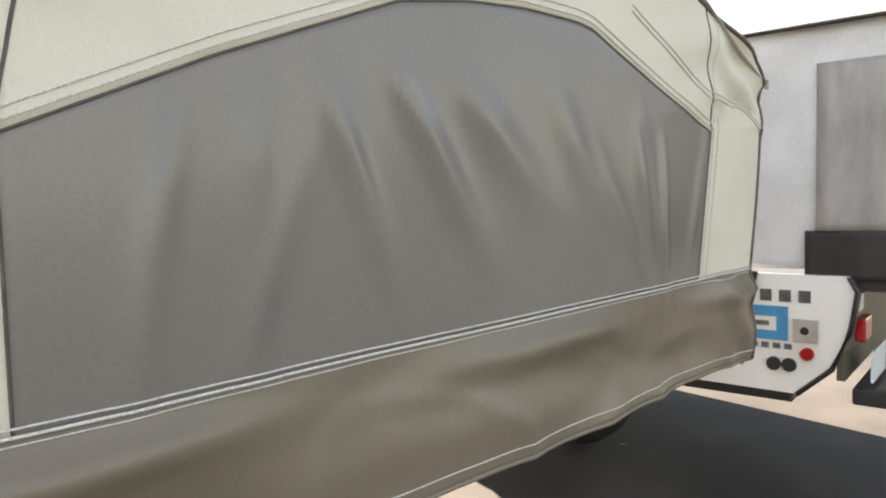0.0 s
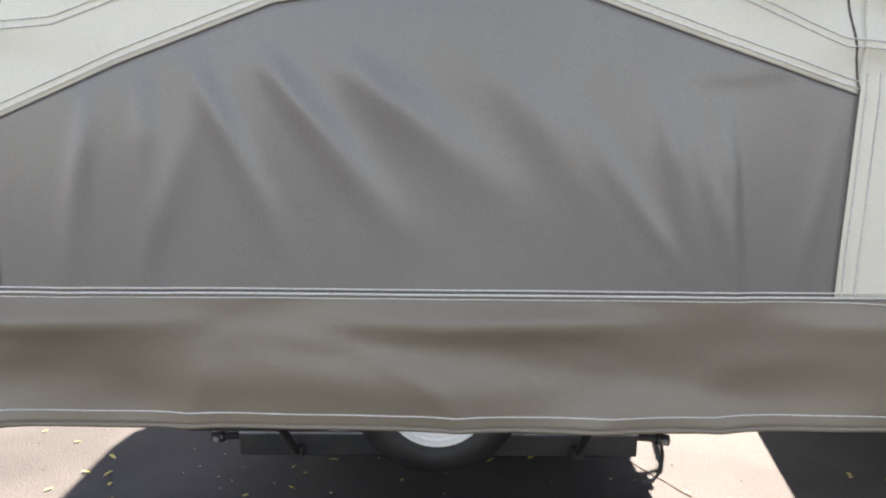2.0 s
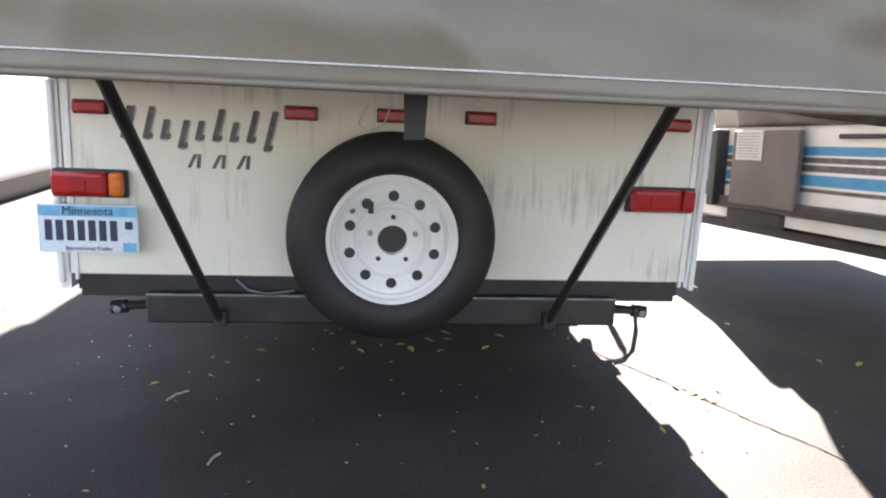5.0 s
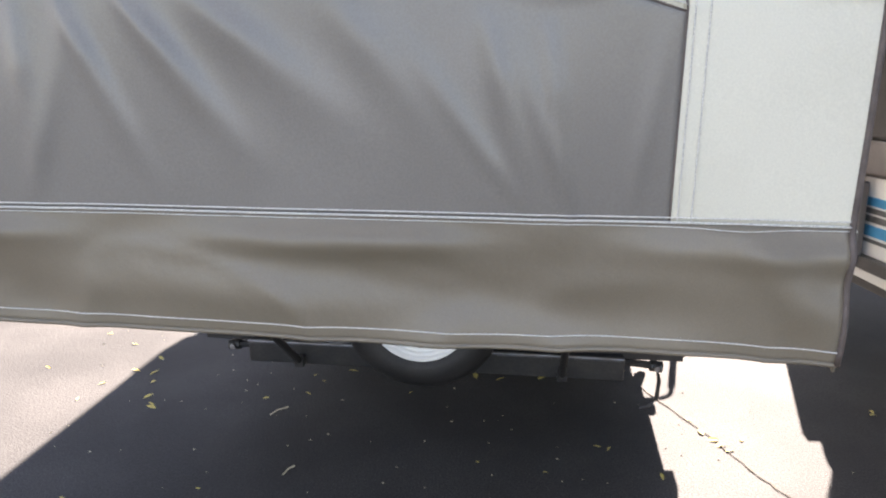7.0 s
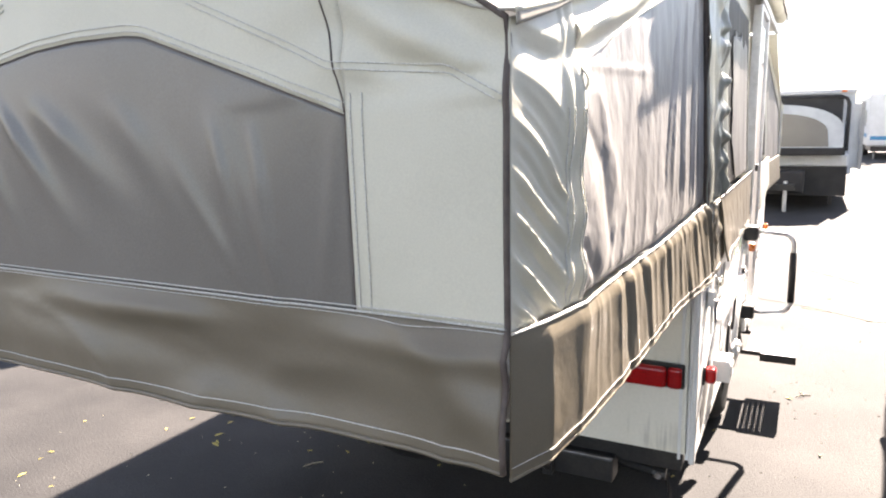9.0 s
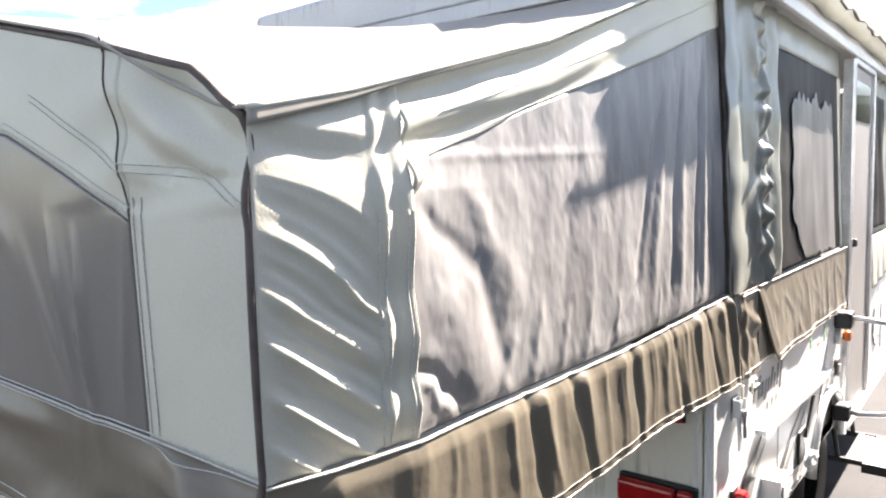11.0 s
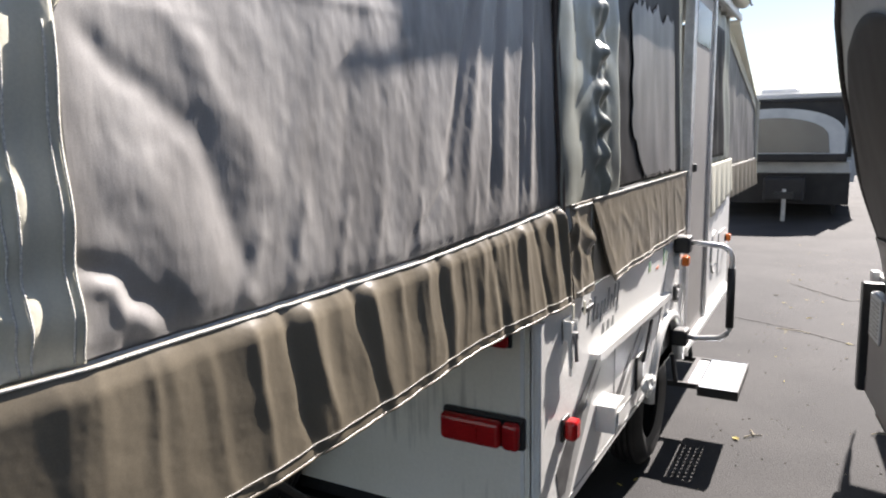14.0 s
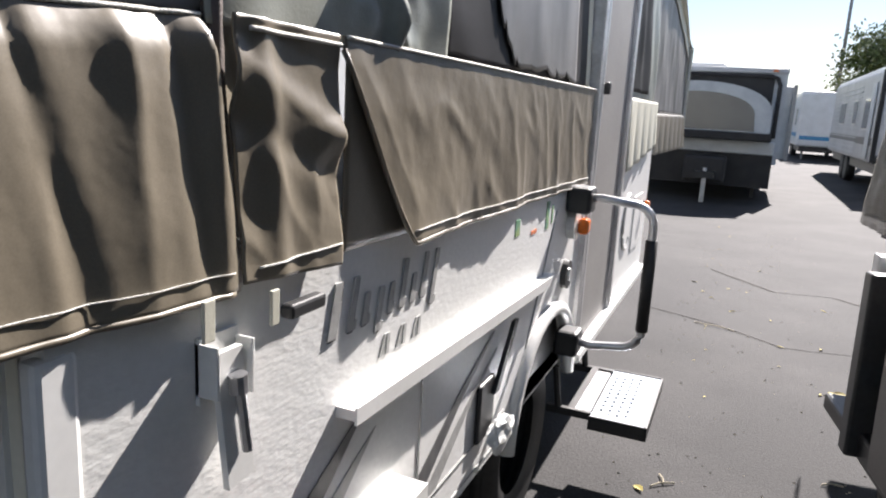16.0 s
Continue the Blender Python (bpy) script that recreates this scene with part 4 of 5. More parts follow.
ft = line((3.70, 2.30), (4.3, 2.10), (5.25, 1.80))
part("side_screen", sheet(3.72, 5.25, flat(1.31), ft, front_mesh, 60, 30), "tinted", front_tent, "grey screen window of the front bunk", smooth=True, thick=0.002)
part("side_strip", sheet(3.72, 5.25, lambda y: ft(y) - 0.09, ft, lambda y, z: front_mesh(y, z) + Vector((0.008, 0, 0)), 40, 6), "cream", front_tent, smooth=True, thick=0.003)
part("side_skirt", sheet(3.72, 5.25, flat(1.08), flat(1.31), lambda y, z: Vector((FX(y, 1.3) + 0.01 + 0.03 * ridge(y * 14) * (1.35 - z) * 2.5, y, z)), 90, 14), "brown", front_tent, "brown skirt of the front bunk", smooth=True, thick=0.003)
seam(lambda t: 3.72 + 1.53 * t, lambda t: 1.31, front_mesh, 0.004, "stitch", front_tent, "white_piping", lift=(0.012, 0, 0))
part("end_border", sheet(-1.05, 1.10, flat(1.08), line((-1.05, 1.8), (0, 2.1), (1.10, 1.8)), lambda x, z: Vector((x, 5.26, z)), 12, 10), "cream", front_tent, thick=0.003)
part("tent_roof", sheet(3.70, 5.26, flat(-1.05), flat(1.08), lambda y, x: Vector((x, y, ft(y) + 0.12 * (1 - abs(x) / 1.1) * (y - 3.7) / 1.56)), 20, 12), "cream", front_tent, smooth=True, thick=0.003)
part("zip_binding", tube(bmesh.new(), [(1.085, 5.255, 1.08 + 0.72 * i / 10) for i in range(11)] + [(1.05, 5.0, 1.9), (1.03, 4.3, 2.1)], 0.008), "stitch", front_tent)

# ---------------------------------------------------------------- door, handrail, step
door = new("door")
door.parent = camper
tagged(door, "tall grey-beige screen door in an aluminium frame")
part("door_panel", nb(1.04, 1.062, 2.06, 2.66, 0.46, 2.27, bevel=0.003), "door_beige", door)
part("door_screen", nb(1.062, 1.066, 2.14, 2.58, 2.0, 2.2), "dark_glass", door)
for y0, y1 in ((1.985, 2.02), (2.03, 2.06), (2.66, 2.70)):
    part("door_frame", nb(1.03, 1.078, y0, y1, 0.44, 2.29, bevel=0.004), "aluminium", door)
part("door_frame", nb(1.03, 1.078, 2.06, 2.66, 2.272, 2.30, bevel=0.004), "aluminium", door)
part("door_latch", nb(1.066, 1.095, 2.07, 2.10, 1.36, 1.40, bevel=0.006), "plastic", door)
part("sill", nb(1.03, 1.095, 1.99, 3.72, 0.44, 0.475, bevel=0.006), "white", camper)

rail = new("grab_rail")
rail.parent = camper
tagged(rail, "fold-out aluminium grab rail with black foam grip")
ry = 1.76
arc = [(1.10, ry, 1.045), (1.16, ry, 1.05), (1.25, ry, 1.042)]
arc += [(1.25 + 0.065 * math.sin(a), ry + 0.01, 0.977 + 0.065 * math.cos(a)) for a in [i * math.pi / 12 for i in range(1, 7)]]
arc += [(1.315, ry + 0.01, 0.66)]
arc += [(1.25 + 0.065 * math.cos(a), ry + 0.01, 0.66 - 0.06 * math.sin(a)) for a in [i * math.pi / 12 for i in range(1, 7)]]
arc += [(1.17, ry, 0.592), (1.10, ry, 0.60)]
part("tube", tube(bmesh.new(), arc, 0.0125, 10), "aluminium", rail, smooth=True)
part("grip", rod(bmesh.new(), (1.315, ry + 0.01, 0.66), (1.315, ry + 0.01, 0.94), 0.0185, 14), "plastic", rail, "black foam grip", smooth=True)
for z in (1.045, 0.597):
    part("bracket", nb(1.06, 1.135, ry - 0.04, ry + 0.05, z - 0.045, z + 0.035, bevel=0.012), "plastic", rail, "black plastic swivel bracket")

step = new("entry_step")
step.parent = camper
tagged(step, "fold-down galvanised entry step with punched tread")
bm = bmesh.new()
X0, X1, Y0, Y1, SZ = 1.18, 1.355, 1.83, 2.30, 0.325
nx_, ny_ = 19, 47
vs = [[bm.verts.new((X0 + (X1 - X0) * i / nx_, Y0 + (Y1 - Y0) * j / ny_, SZ)) for j in range(ny_ + 1)] for i in range(nx_ + 1)]
for i in range(nx_):
    for j in range(ny_):
        if 1 < i < 14 and 3 < j < 43 and i % 3 == 2 and (j + i) % 4 < 2:
            continue
        bm.faces.new((vs[i][j], vs[i + 1][j], vs[i + 1][j + 1], vs[i][j + 1]))
part("tread", bm, "tread", step, "pale punched metal tread", thick=0.006)
bm = bmesh.new()
box(bm, 1.175, 1.36, 1.822, 1.832, 0.285, 0.332, bevel=0.002)
box(bm, 1.175, 1.36, 2.298, 2.308, 0.285, 0.332, bevel=0.002)
box(bm, 1.352, 1.362, 1.822, 2.308, 0.285, 0.332, bevel=0.002)
part("tread_edge", bm, "black", step)
bm = bmesh.new()
box(bm, 1.03, 1.18, 1.84, 1.86, 0.31, 0.335)
box(bm, 1.03, 1.18, 2.27, 2.29, 0.31, 0.335)
box(bm, 1.10, 1.125, 1.86, 2.27, 0.318, 0.335)
rod(bm, (1.07, 2.28, 0.33), (1.05, 2.28, 0.47), 0.012, 8)
rod(bm, (1.07, 1.85, 0.33), (1.05, 1.85, 0.47), 0.012, 8)
part("step_arm", bm, "black", step)
part("step_plate", nb(1.125, 1.172, 1.86, 2.27, 0.318, 0.328), "aluminium", step)

# ---------------------------------------------------------------- fittings on the door-side wall
bm = poly([(0.43, 0.868), (0.43, 0.884), (1.56, 0.848), (1.56, 0.832)], 1.06, 1.090, "x")
part("ledge", bm, "white", camper, "projecting white ledge rail along the side")
part("ledge_face", poly([(0.43, 0.862), (0.43, 0.888), (1.56, 0.852), (1.56, 0.826)], 1.090, 1.094, "x"), "white", camper)
latch = new("roof_latch")
latch.parent = camper
bm = bmesh.new()
box(bm, 1.06, 1.088, 0.160, 0.164, 1.0, 1.055, bevel=0.001)
box(bm, 1.06, 1.088, 0.214, 0.218, 0.99, 1.05, bevel=0.001)
box(bm, 1.06, 1.066, 0.160, 0.218, 0.99, 1.06, bevel=0.001)
part("cheek", bm, "white", latch)
part("lever", poly([(0.165, 1.045), (0.205, 1.045), (0.225, 0.895), (0.185, 0.890)], 1.074, 1.082, "x"), "white", latch, "white over-centre latch lever")
part("spring_rod", rod(bmesh.new(), (1.089, 0.19, 1.02), (1.089, 0.205, 0.93), 0.006, 8), "aluminium", latch)
part("collar", rod(bmesh.new(), (1.089, 0.189, 1.02), (1.089, 0.191, 1.0), 0.010, 10), "aluminium", latch)
mk = part("marker_lamp", nb(1.06, 1.068, 0.155, 0.215, 0.70, 0.77, bevel=0.003), "plastic", camper)
part("lens", nb(1.068, 1.105, 0.16, 0.21, 0.705, 0.765, bevel=0.012, seg=3), "red", mk, "red side marker lens")
mk = part("marker_lamp", rod(bmesh.new(), (1.06, 1.80, 0.955), (1.085, 1.80, 0.955), 0.045, 20), "clearwhite", camper)
part("lens", nb(1.085, 1.12, 1.80, 1.85, 0.925, 0.975, bevel=0.012, seg=3), "amber", mk, "amber side marker lens")
mk = part("marker_lamp", nb(1.06, 1.07, 3.55, 3.60, 0.80, 0.85), "plastic", camper)
part("lens", nb(1.07, 1.10, 3.55, 3.60, 0.80, 0.85, bevel=0.008), "amber", mk)
vent = part("water_inlet", poly([(0.50, 0.60), (0.62, 0.60), (0.62, 0.69), (0.50, 0.69)], 1.06, 1.125, "x"), "white", camper, "white boxy vent cover")
part("cap", nb(1.125, 1.13, 0.52, 0.60, 0.62, 0.67, bevel=0.002), "white", vent)
handle = part("compartment_handle", nb(1.06, 1.072, 1.02, 1.12, 0.56, 0.70, bevel=0.006), "plastic", camper, "black pull handle with a scrap of clear plastic")
part("lever", poly([(1.09, 0.66), (1.12, 0.66), (1.24, 0.80), (1.21, 0.80)], 1.072, 1.082, "x"), "plastic", handle)
bm = bmesh.new()
bmesh.ops.create_icosphere(bm, subdivisions=3, radius=0.045)
for v in bm.verts:
    v.co = Vector((v.co.x * 0.5, v.co.y * 1.3, v.co.z * 0.9)) * (1 + 0.5 * noise.noise(v.co * 40))
    v.co += Vector((1.10, 1.10, 0.57))
part("plastic_scrap", bm, "clearwhite", handle)
for y0, z0, y1, z1 in ((0.72, 0.56, 0.72, 0.85), (0.72, 0.56, 1.24, 0.56), (1.27, 0.47, 1.62, 1.02), (0.02, 0.50, 1.26, 0.49)):
    part("panel_groove", tube(bmesh.new(), [(1.0605, y0, z0), (1.0605, y1, z1)], 0.0025, 5), "decal_grey", camper)
part("lock", rod(bmesh.new(), (1.06, 1.78, 0.80), (1.078, 1.78, 0.80), 0.045, 20), "plastic", camper, "round black water inlet")
part("lock_ring", rod(bmesh.new(), (1.078, 1.78, 0.80), (1.084, 1.78, 0.80), 0.02, 16), "aluminium", camper)
# swoosh graphics
for pts in ([(0.12, 0.62), (0.28, 0.74), (0.46, 0.83), (0.52, 0.855), (0.40, 0.76), (0.26, 0.62), (0.20, 0.53), (0.15, 0.53)],
            [(0.66, 0.60), (0.90, 0.72), (1.10, 0.80), (1.12, 0.80), (0.92, 0.70), (0.70, 0.56)]):
    part("graphic_stripe", poly(pts, 1.0602, 1.0618, "x"), "decal", camper)
    part("graphic_stripe", poly([(a + 0.03, b - 0.05) for a, b in pts], 1.0602, 1.0612, "x"), "decal_grey", camper)
for y, z, w, h, m in ((1.22, 1.0, 0.035, 0.04, "green"), (1.36, 0.985, 0.05, 0.01, "amber"), (1.50, 0.98, 0.03, 0.075, "green"), (1.56, 0.99, 0.015, 0.05, "green")):
    part("sticker", nb(1.06, 1.0615, y, y + w, z, z + h), m, camper)
pts = [(3.05 + 0.13 * math.cos(a), 0.80 + 0.13 * math.sin(a)) for a in [math.pi * (0.45 + 1.3 * i / 20) for i in range(21)]]
part("graphic_ring", tube(bmesh.new(), [(1.061, y, z) for y, z in pts], 0.010, 5), "decal_grey", camper)
part("access_door", nb(1.06, 1.066, 3.25, 3.52, 0.62, 0.90, bevel=0.003), "white", camper)
logo(camper, (1.06, 0.40, 0.985), (0, 1, -0.02), (0, 0, 1), (1, 0, 0), 0.44, "decal_grey", "decal")

# ---------------------------------------------------------------- neighbouring camper with blue stripes
NA, NB_ = Vector((1.87, 1.66, 0.50)), Vector((2.15, -1.45, 0.71))
ax = (NA - NB_).normalized()                     # along its side, to its front
side = Vector((ax.y, -ax.x, 0)).normalized()     # into its body
upn = side.cross(ax).normalized()
NM = Matrix((side, ax, upn)).transposed().to_4x4()
NM.translation = NB_
NL = (NA - NB_).length
neighbour = thing("striped_camper", "white pop-up camper with blue and black side stripes", "camper", m=NM)
H1 = 0.48
pts = [(0.22, -0.02), (NL, 0.0), (NL, H1), (0.03, H1), (0.0, H1 - 0.06), (0.02, 0.28), (0.09, 0.10)]
part("side_wall", poly(pts, 0.0, 0.03, "x"), "white", neighbour, "white side wall with a rounded rear corner")
part("side_wall", poly(pts, 1.95, 1.98, "x"), "white", neighbour)
# rear panel, darkened in its colour to read as a shaded recess
part("rear_wall", nb(0.03, 1.95, 0.05, 0.08, 0.05, H1), "olive", neighbour, "rear panel with its shade painted in as dark olive-brown")
part("front_wall", nb(0.03, 1.95, NL - 0.03, NL, 0.0, H1), "white", neighbour)
part("deck", nb(0.03, 1.95, 0.06, NL - 0.03, H1 - 0.04, H1 - 0.01), "black", neighbour)
part("corner_binding", tube(bmesh.new(), [(-0.004, y, z) for y, z in ((0.22, -0.02), (0.09, 0.10), (0.02, 0.28), (0.0, H1 - 0.06), (0.03, H1))], 0.012), "black", neighbour, smooth=True)
part("rear_bumper", nb(0.06, 1.92, -0.10, 0.03, -0.05, 0.02, bevel=0.01), "black", neighbour, "black rear bumper bar")
part("chassis", nb(0.05, 1.90, 0.25, NL + 0.5, -0.075, -0.022, bevel=0.01), "black", neighbour)
part("rub_rail", nb(-0.05, 0.0, 0.55, NL - 0.24, 0.055, 0.115, bevel=0.006), "black", neighbour)
for z0, z1, m in ((0.345, 0.385, "blue"), (0.310, 0.335, "decal"), (0.270, 0.300, "decal"), (0.205, 0.255, "blue"), (0.175, 0.192, "decal")):
    part("stripe", nb(-0.003, 0.0, 0.62, NL - 0.10, z0, z1), m, neighbour)
# rear mark: plain blue hooked shape
part("brand_shape", nb(-0.004, 0.0, 0.30, 0.62, 0.30, 0.345), "blue", neighbour)
part("brand_shape", nb(-0.004, 0.0, 0.30, 0.62, 0.20, 0.24), "blue", neighbour)
part("brand_shape", nb(-0.004, 0.0, 0.255, 0.30, 0.20, 0.345), "blue", neighbour)
part("brand_shape", nb(-0.0045, 0.0, 0.33, 0.62, 0.26, 0.28), "decal", neighbour)
for k in range(5):
    part("brand_shape", nb(-0.004, 0.0, 0.17 + k * 0.075, 0.17 + k * 0.075 + 0.045, 0.365, 0.365 + (0.075 if k == 4 else 0.05)), "decal", neighbour)
for k in range(6):
    part("brand_shape", nb(-0.004, 0.0, 0.24 + k * 0.045, 0.24 + k * 0.045 + 0.03, 0.165, 0.188), "decal", neighbour)
part("strap", poly([(0.37, 0.49), (0.41, 0.49), (0.42, 0.37), (0.395, 0.37)], -0.02, -0.01, "x"), "plastic", neighbour)
inlet = part("power_inlet", nb(-0.012, 0.0, 0.14, 0.235, 0.20, 0.30, bevel=0.003), "aluminium", neighbour, "square chrome inlet cover")
part("keyhole", rod(bmesh.new(), (-0.016, 0.19, 0.25), (-0.010, 0.19, 0.25), 0.017, 12), "black", inlet)
part("marker_lens", rod(bmesh.new(), (-0.02, 0.18, 0.155), (0.0, 0.18, 0.155), 0.026, 16), "red", neighbour)
for y in (0.25, 0.31):
    part("port_cap", rod(bmesh.new(), (-0.012, y, 0.10), (0.0, y, 0.10), 0.029, 18), "plastic", neighbour)
# rear lamps and plate
part("tail_lamp", nb(0.10, 0.25, -0.01, 0.03, 0.20, 0.30, bevel=0.01), "red", neighbour)
part("marker_lens", nb(0.12, 0.18, 0.0, 0.03, 0.40, 0.44, bevel=0.006), "red", neighbour)
part("licence_plate", nb(0.10, 0.40, -0.04, -0.03, 0.04, 0.17), "plate", neighbour)
part("sticker", nb(0.14, 0.24, 0.02, 0.03, 0.32, 0.44), "plate", neighbour)
# dark cooker panel hung on the wall, with a louvred plate
Y0 = NL - 0.93
panel = new("cooker_panel")
panel.parent = neighbour
tagged(panel, "dark grey hung panel with a pale louvred plate")
part("board", nb(-0.065, -0.03, Y0, Y0 + 0.50, 0.08, H1 - 0.02, bevel=0.008), "panel", panel)
part("edge_strip", nb(-0.075, 0.0, Y0 + 0.63, Y0 + 0.69, 0.055, H1 - 0.01, bevel=0.006), "black", panel)
part("louvre_plate", nb(-0.072, -0.065, Y0 + 0.25, Y0 + 0.46, 0.31, 0.46, bevel=0.003), "pale_canvas", panel)
for k in range(9):
    part("slot", nb(-0.075, -0.0718, Y0 + 0.27, Y0 + 0.44, 0.325 + k * 0.0145, 0.331 + k * 0.0145), "decal_grey", panel)
part("lower_vent", nb(-0.012, 0.0, Y0 + 0.12, Y0 + 0.58, -0.02, 0.055, bevel=0.004), "black", neighbour)
for k in range(4):
    part("vent_slat", nb(-0.018, -0.012, Y0 + 0.14, Y0 + 0.56, -0.012 + k * 0.018, -0.004 + k * 0.018), "plastic", neighbour)
part("port_cap", rod(bmesh.new(), (-0.02, NL - 0.12, 0.15), (0.0, NL - 0.12, 0.15), 0.045, 20), "plastic", neighbour)
part("tie_down", nb(-0.03, 0.0, NL - 0.16, NL - 0.11, 0.38, 0.50, bevel=0.004), "aluminium", neighbour)
part("brand_shape", nb(-0.004, 0.0, NL - 0.22, NL - 0.06, 0.27, 0.37), "blue", neighbour)
part("brand_shape", nb(-0.005, 0.0, NL - 0.22, NL - 0.06, 0.31, 0.325), "decal", neighbour)
part("handle_bar", nb(-0.03, -0.005, Y0 - 0.45, Y0 - 0.20, 0.42, 0.44, bevel=0.004), "plastic", neighbour)
part("lower_panel", nb(-0.006, 0.0, 0.70, Y0 + 0.02, 0.0, 0.085), "white", neighbour)
wheel(neighbour, (0.45, 1.49, -0.29), "x", 0.31, 0.19, 0.165, 0, "charcoal", spokes=True)
# black and white canvas over its deck
nt = new("tent_canvas")
nt.parent = neighbour
part("skirt", sheet(-1.3, 0.20, flat(H1 - 0.02), flat(H1 + 0.18), lambda y, z: Vector((0.02 + 0.012 * ridge(y * 12), y, z)), 60, 8), "charcoal", nt, "black tent skirt", smooth=True, thick=0.003)
part("window", sheet(-1.3, 0.16, flat(H1 + 0.18), flat(H1 + 0.85), lambda y, z: Vector((0.03 + 0.02 * nz(y * 4, z * 3), y, z)), 30, 20), "screen", nt, smooth=True, thick=0.003)
part("wall_cloth", sheet(-1.3, 0.80, flat(H1 + 0.02), flat(H1 + 1.0), lambda y, z: Vector((0.05 + 0.015 * nz(y * 3, z * 2) - 0.04 * max(0.0, y), y, z)), 40, 24), "pale_canvas", nt, "white tent wall", smooth=True, thick=0.003)
part("wall_piping", tube(bmesh.new(), [(0.0, -1.3 + 2.1 * i / 20, H1 + 1.0) for i in range(21)], 0.010), "charcoal", nt, smooth=True)
part("tent_cord", tube(bmesh.new(), [(0.0, 0.75, H1 + 1.0), (0.02, 1.0, H1 + 0.6), (0.0, 0.98, H1 + 0.1)], 0.005), "plastic", nt)
AC, AW, AH = 1.90, 0.85, 0.93


def arch_top(y):
    return AH * max(0.0, 1 - ((y - AC) / AW) ** 2) ** 0.38


def arch_inner(y):
    return max(0.171, 0.05 + 0.73 * max(0.0, 1 - ((y - AC - 0.03) / 0.79) ** 2) ** 0.42)


def arch_face(lift, wave=0.008):
    """Wall of the arched tent, leaning out over the deck edge."""
    return lambda y, v: Vector((0.01 - 0.31 * v - lift + wave * nz(y * 4, v * 4) + 0.5 * wave * nz(y * 9 + v * 5, v * 3, 4), y, H1 + v))


part("tent_border", sheet(AC - AW, AC + AW, flat(0.0), arch_top, arch_face(0.0), 90, 20), "pale_canvas", nt, "pale canvas border of the arched wall", smooth=True, thick=0.004)
part("tent_screen", sheet(AC - 0.75, AC + 0.815, flat(0.17), arch_inner, arch_face(0.014), 60, 24), "charcoal", nt, "dark brown screen in the arched tent wall", smooth=True, thick=0.004)
part("lower_band", sheet(AC - AW + 0.01, AC + AW - 0.01, flat(0.0), flat(0.17), lambda y, v: arch_face(0.018)(y, v) + Vector((-0.012 * ridge(y * 9) * (1 - 3 * v), 0, 0)), 70, 8), "panel", nt, "brown canvas band below the screen", smooth=True, thick=0.004)
rim_pts = [(AC + AW * math.cos(math.pi * i / 60), arch_top(AC + AW * math.cos(math.pi * i / 60))) for i in range(61)]
part("edge_piping", tube(bmesh.new(), [arch_face(0.004)(y, v) for y, v in rim_pts], 0.013), "charcoal", nt, smooth=True)


def tent_roof(t, u):
    """Roof canvas running back from the arched edge."""
    y = AC + AW * math.cos(math.pi * t)
    p = arch_face(0.0)(y, arch_top(y))
    return Vector((p.x + u * 1.9, p.y, p.z + 0.10 * math.sin(math.pi * u) * arch_top(y) + 0.012 * nz(y * 5, u * 9)))


part("tent_roof", sheet(0.0, 1.0, flat(0.0), flat(1.0), tent_roof, 60, 40), "pale_canvas", nt, "pale grey tent roof canvas", smooth=True, thick=0.004)
part("roof_piping", tube(bmesh.new(), [tent_roof(0.70, i / 30) + Vector((0, -0.004, 0.006)) for i in range(31)], 0.010), "charcoal", nt, smooth=True)
part("rear_roof", sheet(-1.3, AC - AW + 0.1, flat(0.0), flat(1.0), lambda y, u: Vector((0.0 + 1.9 * u, y, H1 + 1.0 + 0.10 * math.sin(math.pi * u) + 0.01 * nz(y * 4, u * 8))), 30, 24), "pale_canvas", nt, smooth=True, thick=0.004)
part("rear_bunk_board", nb(0.04, 1.90, -1.3, 0.03, H1 - 0.06, H1 - 0.015), "black", nt)
y1 = NL + 1.78
part("bunk_side", sheet(NL - 0.3, y1, flat(0.0), flat(1.0), lambda y, s: Vector((0.25 + 0.07 * s + 0.14 * max(0.0, (y - NL - 0.9)) + 0.01 * nz(y * 5, s * 4), y, H1 + s * (0.85 - 0.15 * max(0.0, y - NL)))), 40, 12), "vinyl", nt, "grey side of the front bunk", smooth=True, thick=0.004)
part("bunk_roof", sheet(NL - 0.3, y1, flat(0.0), flat(1.0), lambda y, u: Vector((0.32 + 0.14 * max(0.0, (y - NL - 0.9)) + u * 1.65, y, H1 + 0.85 - 0.15 * max(0.0, y - NL) + 0.12 * math.sin(math.pi * u))), 30, 12), "pale_canvas", nt, "pale roof of the front bunk", smooth=True, thick=0.004)
part("bunk_board", nb(0.46, 2.05, NL, y1 - 0.05, H1 - 0.06, H1 + 0.02), "black", nt)

# ---------------------------------------------------------------- far trailer facing the alley
FY = 12.6
far = thing("hybrid_trailer", "white and grey travel trailer with an opened front bunk", "trailer")
part("body", nb(-0.45, 2.02, FY, FY + 5.0, 0.62, 2.12, bevel=0.04), "silver", far)
part("front_frame", poly([(-0.47, 0.62), (2.04, 0.62), (2.04, 2.14), (-0.47, 2.14)], FY - 0.02, FY, "y"), "pale_canvas", far)
part("roof_edge", nb(-0.48, 2.05, FY - 0.06, FY + 0.03, 2.08, 2.17, bevel=0.02), "silver", far)
part("bunk_recess", nb(-0.30, 1.85, FY - 0.04, FY - 0.02, 0.95, 2.03), "charcoal", far)
